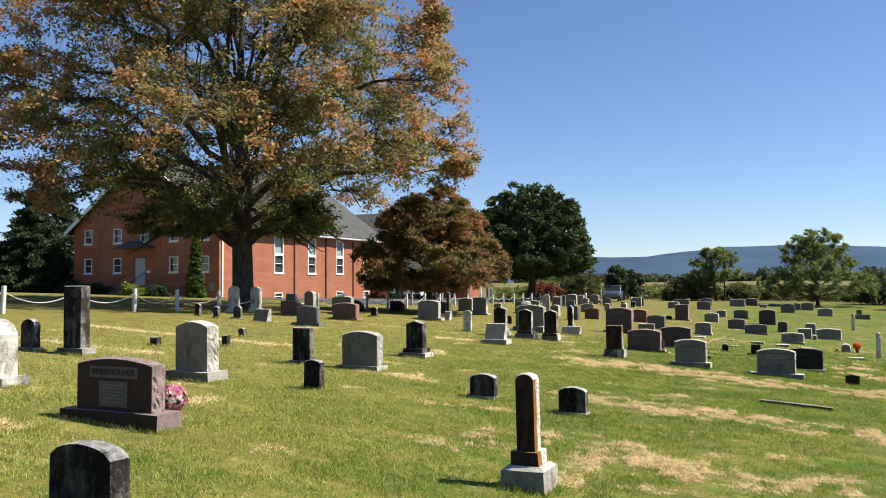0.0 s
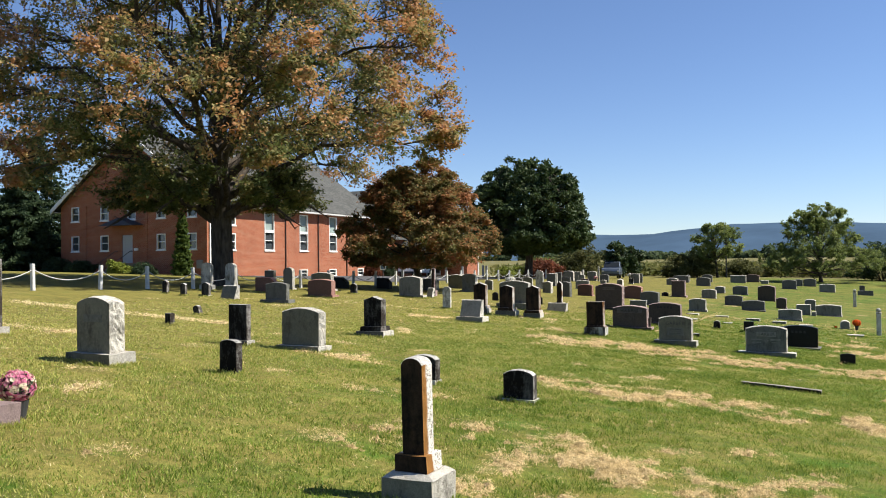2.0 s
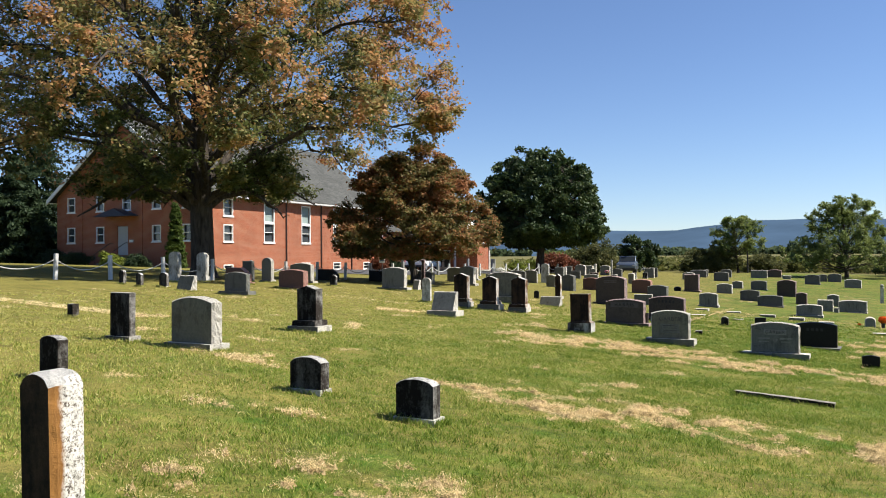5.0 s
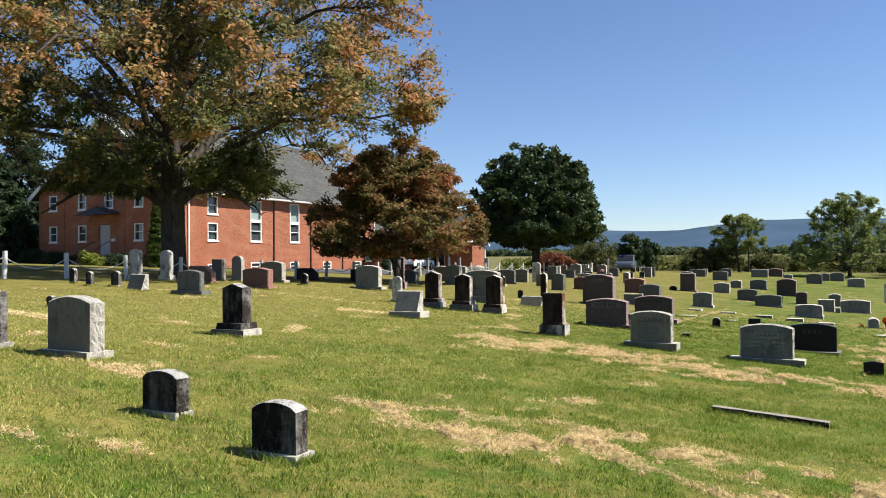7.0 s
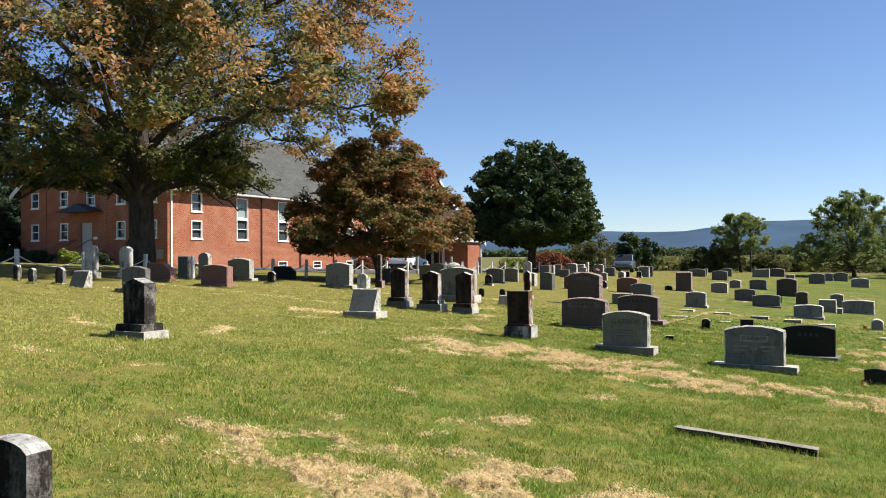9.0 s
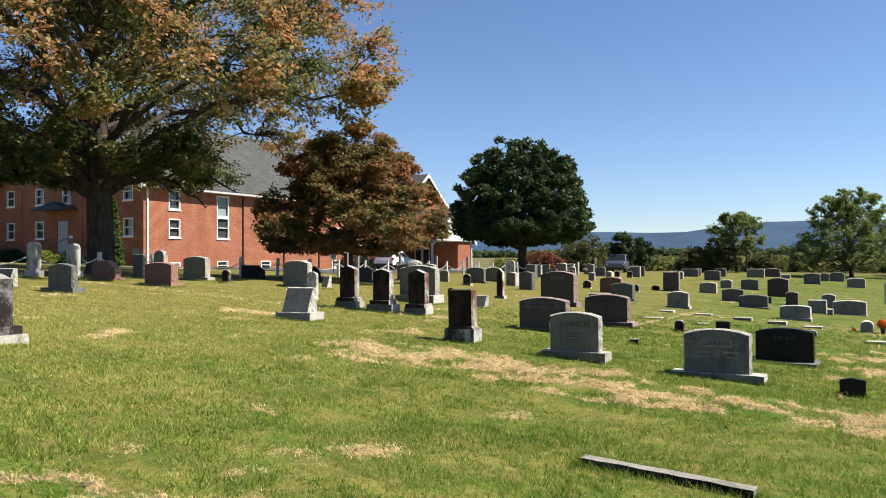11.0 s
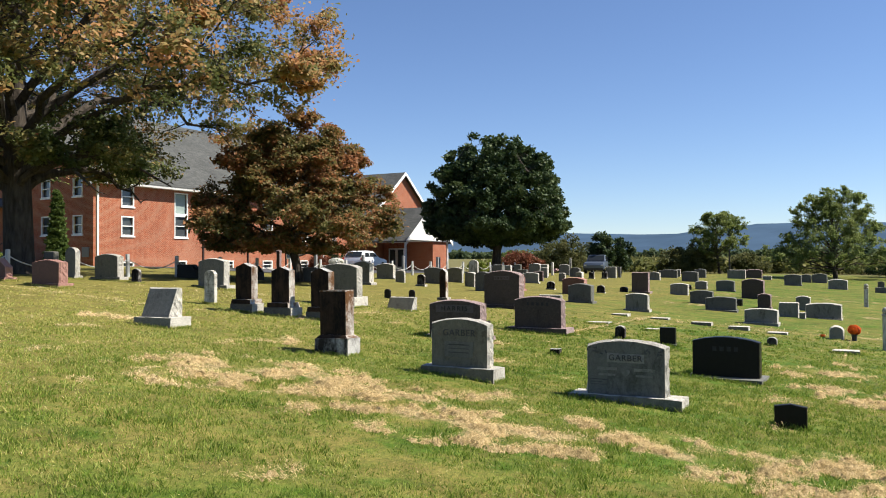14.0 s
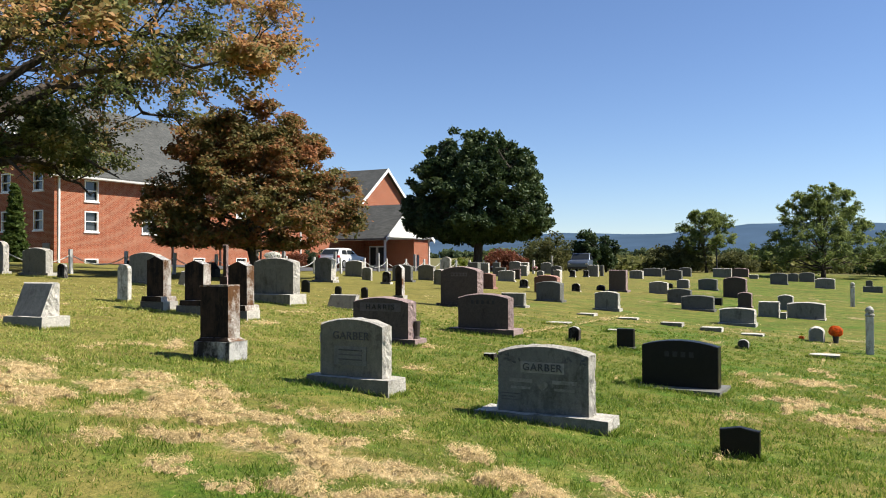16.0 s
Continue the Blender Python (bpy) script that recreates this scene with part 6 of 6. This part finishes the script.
# ---- cars ----
def car(x, y, turn, paint, label, truck=False):
    """A parked car, its nose along its own +x: body shell, cabin glass, wheels, lamps."""
    c = tagged(new("car"), label, "car")
    c.matrix_basis = pose(x, y, gz(x, y) + 0.04, 0, 0, turn)
    L, W = (2.75, 0.98) if truck else (2.35, 0.93)
    if truck:
        low = [(-L, 0.45), (-L, 1.05), (-0.55, 1.08), (-0.5, 1.1), (1.15, 1.15), (L - 0.15, 1.02), (L, 0.8), (L, 0.4)]
        top = [(-0.65, 1.08), (-0.55, 1.78), (0.75, 1.78), (1.5, 1.12)]
    else:
        low = [(-L, 0.4), (-L - 0.02, 0.75), (-L + 0.08, 1.05), (0.9, 1.05), (L - 0.25, 0.92), (L, 0.72), (L, 0.35)]
        top = [(-L + 0.06, 1.04), (-L + 0.62, 1.6), (-1.2, 1.66), (0.0, 1.62), (1.05, 1.04)]

    def prism(name, outline2, w0, w1, zc, mat, parent, lab=""):
        vs = []
        zmin, zmax = min(p[1] for p in outline2), max(p[1] for p in outline2)
        for s in (-1, 1):
            for px, pz in outline2:
                w = w0 + (w1 - w0) * (pz - zmin) / (zmax - zmin)
                vs.append((px, s * w, pz))
        n = len(outline2)
        fs = [tuple(range(n)), tuple(range(2 * n - 1, n - 1, -1))] + [(i, n + i, n + (i + 1) % n, (i + 1) % n) for i in range(n)]
        bm = bmesh.new()
        tmp = mesh_from("tmp", vs, fs)
        bm.from_mesh(tmp)
        bmesh.ops.recalc_face_normals(bm, faces=bm.faces)
        bmesh.ops.bevel(bm, geom=list(bm.edges), offset=0.06, segments=3, affect="EDGES", profile=0.6)
        ob = part(name, bm, mat, parent, lab)
        for p in ob.data.polygons:
            p.use_smooth = True
        return ob
    prism("body", low, W, W - 0.03, 0, paint, c)
    cabin = prism("cabin", top, W - 0.06, W - 0.2, 0, paint, c)
    zt = top[1][1] - 0.12
    xa, xb = top[1][0] + 0.18, top[-2][0] - 0.02
    for s in (-1, 1):
        for a, b in ((xa, (xa + xb) / 2 - 0.05), ((xa + xb) / 2 + 0.05, xb + 0.25)):
            y0, y1 = s * (W - 0.06 + 0.004), s * (W - 0.17 + 0.012)
            vs = [(a - 0.1 * (a == xa), y0, 1.14), (b + (0.32 if b > xb else 0), y0, 1.14), (b - (0.12 if b > xb else 0), y1, zt), (a, y1, zt)]
            vs += [(px, py - s * 0.02, pz) for px, py, pz in vs]
            part("side_window", mesh_from("side_window", vs, [(0, 1, 2, 3), (7, 6, 5, 4), (0, 4, 5, 1), (1, 5, 6, 2), (2, 6, 7, 3), (3, 7, 4, 0)]), CARGLASS, cabin)
    for (x0, z0), (x1, z1), d in ((top[-1], top[-2], 1), (top[0], top[1], -1)):
        vs = []
        for t, wy in ((0.14, W - 0.16), (0.88, W - 0.27)):
            px, pz = x0 + (x1 - x0) * t + d * 0.03, z0 + (z1 - z0) * t + 0.02
            vs += [(px, -wy, pz), (px, wy, pz)]
        vs += [(px - d * 0.03, py, pz) for px, py, pz in vs]
        part("windscreen", mesh_from("windscreen", vs, [(0, 1, 3, 2), (4, 6, 7, 5), (0, 4, 5, 1), (2, 3, 7, 6), (0, 2, 6, 4), (1, 5, 7, 3)]), CARGLASS, cabin)
    for wx in (-L * 0.62, L * 0.64):
        for s in (-1, 1):
            wh = new("wheel")
            wh.parent = c
            wh.location, wh.rotation_euler = (wx, s * (W - 0.08), 0.35), (radians(90), 0, 0)
            bm = bmesh.new()
            bmesh.ops.create_cone(bm, cap_ends=True, segments=28, radius1=0.35, radius2=0.35, depth=0.24)
            bmesh.ops.bevel(bm, geom=[e for e in bm.edges if abs(e.verts[0].co.z - e.verts[1].co.z) < 0.01], offset=0.04, segments=2, affect="EDGES")
            part("tyre", bm, TIRE, wh)
            bm = bmesh.new()
            bmesh.ops.create_cone(bm, cap_ends=True, segments=20, radius1=0.23, radius2=0.23, depth=0.265)
            part("rim", bm, RIM, wh)
    for s in (-1, 1):
        part("tail_lamp", box_bm(-L - 0.03, -L + 0.2, s * W - 0.14 if s > 0 else s * W - 0.005, s * W + 0.005 if s > 0 else s * W + 0.14, 0.86, 1.06, 0.02), TAILRED, c)
        part("headlamp", box_bm(L - 0.2, L + 0.01, s * (W - 0.18) - 0.12, s * (W - 0.18) + 0.12, 0.7, 0.84, 0.03), RIM, c)
    part("bumper", box_bm(-L - 0.06, -L + 0.05, -W + 0.05, W - 0.05, 0.36, 0.56, 0.03), PLASTIC, c)
    part("bumper", box_bm(L - 0.05, L + 0.05, -W + 0.05, W - 0.05, 0.3, 0.52, 0.03), PLASTIC, c)
    part("number_plate", box_bm(-L - 0.075, -L - 0.062, -0.16, 0.16, 0.6, 0.75), WHITE, c)
    return c


car(71.3, 37.6, 6, CARWHITE, "white sport utility car parked beside the church")
car(90.0, 22.9, 188, CARSILVER, "silver blue pickup parked at the cemetery edge", True)


# ---- grass blades and dry clippings ----
dry_xs, dry_ys = np.arange(0, 42, 0.12), np.arange(-11, 22, 0.12)
DRY_GRID = np.array([[dryness(a, b) for b in dry_ys] for a in dry_xs])


def dry_at(x, y):
    i = np.clip(np.rint(x / 0.12).astype(int), 0, len(dry_xs) - 1)
    j = np.clip(np.rint((y + 11) / 0.12).astype(int), 0, len(dry_ys) - 1)
    return DRY_GRID[i, j]


# matted heaps of clippings along the windrows
HAY_STEP, HAY_X0, HAY_Y0, HAY_NX, HAY_NY = 0.035, 2.5, -7.0, 800, 560


def hay_heap():
    """Height of the heaps over the lawn, and one mesh of them where the clippings lie thick."""
    xs, ys = HAY_X0 + HAY_STEP * np.arange(HAY_NX), HAY_Y0 + HAY_STEP * np.arange(HAY_NY)
    gx, gy = np.meshgrid(xs, ys, indexing="ij")
    fi, fj = np.clip(gx / 0.12, 0, len(dry_xs) - 2), np.clip((gy + 11) / 0.12, 0, len(dry_ys) - 2)
    i, j = fi.astype(int), fj.astype(int)
    a, b = fi - i, fj - j
    d = (DRY_GRID[i, j] * (1 - a) + DRY_GRID[i + 1, j] * a) * (1 - b) + (DRY_GRID[i, j + 1] * (1 - a) + DRY_GRID[i + 1, j + 1] * a) * b
    h = np.full(d.shape, -0.03)
    for p, q in zip(*np.nonzero(d > 0.16)):
        x, y = xs[p], ys[q]
        big, small = noise.noise((x * 7.5, y * 7.5, 1.7)), noise.noise((x * 21.0, y * 21.0, 5.1))
        thick = d[p, q] + 0.45 * noise.noise((x * 3.4, y * 3.4, 8.3)) + 0.5 * small
        h[p, q] = min(0.065, min(1.0, max(0.0, thick - 0.42) * 1.5) * min(1.0, (d[p, q] - 0.16) * 6.0) * (0.042 + 0.085 * max(-0.4, big) + 0.045 * small)) - 0.006
    top = np.maximum.reduce([h[:-1, :-1], h[1:, :-1], h[1:, 1:], h[:-1, 1:]])
    p, q = np.nonzero(top > -0.004)
    ids = np.stack([p * HAY_NY + q, (p + 1) * HAY_NY + q, (p + 1) * HAY_NY + q + 1, p * HAY_NY + q + 1], 1)
    uniq, inv = np.unique(ids.ravel(), return_inverse=True)
    v = np.stack([gx.ravel()[uniq], gy.ravel()[uniq], sheet(gx.ravel()[uniq], gy.ravel()[uniq]) + h.ravel()[uniq]], 1)
    me = leaf_mesh("hay_heaps", v, inv.reshape(-1, 4), HAY)
    me.polygons.foreach_set("use_smooth", [True] * len(me.polygons))
    tagged(part("hay_heaps", me, None), "matted tan heaps of raked dry grass clippings", "hay", kind="stuff")
    return h


HAY_H = hay_heap()


def hay_at(x, y):
    i = np.clip(np.rint((x - HAY_X0) / HAY_STEP).astype(int), 0, HAY_NX - 1)
    j = np.clip(np.rint((y - HAY_Y0) / HAY_STEP).astype(int), 0, HAY_NY - 1)
    return np.clip(HAY_H[i, j], 0.0, 1.0)


def lawn_points(rn, n, reach):
    """Points of the lawn beside and ahead of the path, thinning out with distance from it."""
    x, y = rn.uniform(1.5, 40.0, n), rn.uniform(-9.0, 20.0, n)
    d = np.hypot(x - np.clip(x, 0, 17), y + 0.5 - np.clip(y + 0.5, -0.3, 0.3))
    p = np.clip(1.15 - d / reach, 0, 1) ** 1.7
    p = p * np.clip((1.05 * x + 7.0 - y) / 5.0, 0, 1)
    keep = (rn.random(n) < p) & (y > -0.12 * x - 4.0)
    return x[keep], y[keep], d[keep]


def patchy(x, y, step, seed):
    """Smooth random values between 0 and 1 over the lawn, step metres from one to the next."""
    grid = np.random.default_rng(seed).random((257, 257))
    fx, fy = np.mod(x / step, 256), np.mod(y / step, 256)
    i, j = fx.astype(int), fy.astype(int)
    a, b = fx - i, fy - j
    a, b = a * a * (3 - 2 * a), b * b * (3 - 2 * b)
    return (grid[i, j] * (1 - a) + grid[i + 1, j] * a) * (1 - b) + (grid[i, j + 1] * (1 - a) + grid[i + 1, j + 1] * a) * b


def grass():
    """Tufts of short upright blades, thicker and taller in patches, with a fringe left by the mower at every stone."""
    rn = np.random.default_rng(3)
    x, y, d = lawn_points(rn, 430000, 19.0)
    lush = 0.6 * patchy(x, y, 0.16, 11) + 0.4 * patchy(x, y, 0.55, 12)
    keep = rn.random(len(x)) < np.clip(0.25 + 1.3 * lush, 0, 1) - np.clip((dry_at(x, y) - 0.3) * 1.3, 0, 0.75)
    x, y, d, lush = (np.repeat(k[keep], 7) for k in (x, y, d, lush))
    m = len(x) // 7
    size = np.repeat(rn.uniform(0.012, 0.045, m), 7)
    x, y = x + rn.normal(0, 1, 7 * m) * size, y + rn.normal(0, 1, 7 * m) * size
    tall = 0.55 + 0.9 * lush + np.repeat(0.7 * (rn.random(m) < 0.06), 7)
    ex, ey = [], []
    for sx, sy, sd, sw in [*FOOT, (6.70, 2.47, 0.36, 0.39), (16.65, 0.82, 0.13, 1.28)]:
        if sx > 34:
            continue
        m = int(2 * (sd + sw) * 420)
        u, side, off = rn.uniform(-0.5, 0.5, m), rn.integers(0, 4, m), np.abs(rn.normal(0, 0.03, m))
        ex.append(np.where(side < 2, sx + u * sd, sx + np.where(side == 2, -1, 1) * (sd / 2 + off)))
        ey.append(np.where(side < 2, sy + np.where(side == 0, -1, 1) * (sw / 2 + off), sy + u * sw))
    ex, ey = np.concatenate(ex), np.concatenate(ey)
    x, y, tall = np.concatenate([x, ex]), np.concatenate([y, ey]), np.concatenate([tall, np.full(len(ex), 1.9)])
    d = np.concatenate([d, np.hypot(ex - np.clip(ex, 0, 17), ey + 0.5 - np.clip(ey + 0.5, -0.3, 0.3))])
    z = sheet(x, y)
    n = len(x)
    a = rn.uniform(0, 2 * np.pi, n)
    h = tall * rn.uniform(0.016, 0.042, n)
    w = rn.uniform(0.0021, 0.0042, n) * (1 + d / 6)
    lean = rn.uniform(0.1, 1.1, n) * h
    b = a + rn.uniform(-1, 1, n)
    v = np.empty((n, 3, 3))
    v[:, 0] = np.stack([x - np.cos(a) * w, y - np.sin(a) * w, z - 0.004], 1)
    v[:, 1] = np.stack([x + np.cos(a) * w, y + np.sin(a) * w, z - 0.004], 1)
    v[:, 2] = np.stack([x + np.cos(b) * lean, y + np.sin(b) * lean, z + h], 1)
    tagged(part("grass", leaf_mesh("grass", v.reshape(-1, 3), np.arange(3 * n).reshape(-1, 3), BLADE), None), "short mown grass blades", "grass", kind="stuff")


def clippings():
    rn = np.random.default_rng(4)
    x, y, far = lawn_points(rn, 4600000, 24.0)
    d = dry_at(x, y)
    keep = rn.random(len(x)) < np.clip((d - 0.25) * 0.8, 0.015, 1) + 0.75 * (hay_at(x, y) > 0.002)
    x, y, d, far = x[keep], y[keep], d[keep], far[keep]
    n = len(x)
    z = sheet(x, y) + hay_at(x, y) + rn.uniform(0.004, 0.022, n)
    a = rn.uniform(0, np.pi, n)
    l = rn.uniform(0.007, 0.024, n) * (1 + far / 22)
    w = rn.uniform(0.0010, 0.0022, n) * (1 + far / 9)
    t = rn.uniform(-0.6, 0.6, n)
    u = np.stack([np.cos(a), np.sin(a), t], 1) * l[:, None]
    s = np.stack([-np.sin(a), np.cos(a), 0 * a], 1) * w[:, None]
    c = np.stack([x, y, z], 1)
    v = np.stack([c - u - s, c - u + s, c + u], 1)
    # raked tufts: little heaps of strands that stand up out of the windrows
    x, y, far = lawn_points(rn, 220000, 24.0)
    keep = rn.random(len(x)) < np.clip((dry_at(x, y) - 0.25) * 0.7, 0, 1) + 0.7 * (hay_at(x, y) > 0.004)
    x, y, far = (np.repeat(k[keep], 16) for k in (x, y, far))
    n = len(x)
    size = np.repeat(rn.uniform(0.03, 0.07, n // 16), 16)
    off = rn.normal(0, 0.5, (n, 3)) * size[:, None]
    c = np.stack([x + off[:, 0] * 1.3, y + off[:, 1] * 1.3, sheet(x, y) + hay_at(x, y) + 0.004 + np.abs(off[:, 2]) * 0.5], 1)
    a, t = rn.uniform(0, 2 * np.pi, n), rn.uniform(-0.9, 0.9, n)
    u = np.stack([np.cos(a), np.sin(a), t], 1) * (rn.uniform(0.008, 0.024, n) * (1 + far / 26))[:, None]
    s = np.stack([-np.sin(a), np.cos(a), 0 * a], 1) * (rn.uniform(0.0010, 0.0022, n) * (1 + far / 9))[:, None]
    v = np.concatenate([v, np.stack([c - u - s, c - u + s, c + u], 1)])
    n = len(v)
    tagged(part("dry_clippings", leaf_mesh("dry_clippings", v.reshape(-1, 3), np.arange(3 * n).reshape(-1, 3), STRAW), None), "tan windrows of dry grass clippings", "hay", kind="stuff")


grass()
clippings()
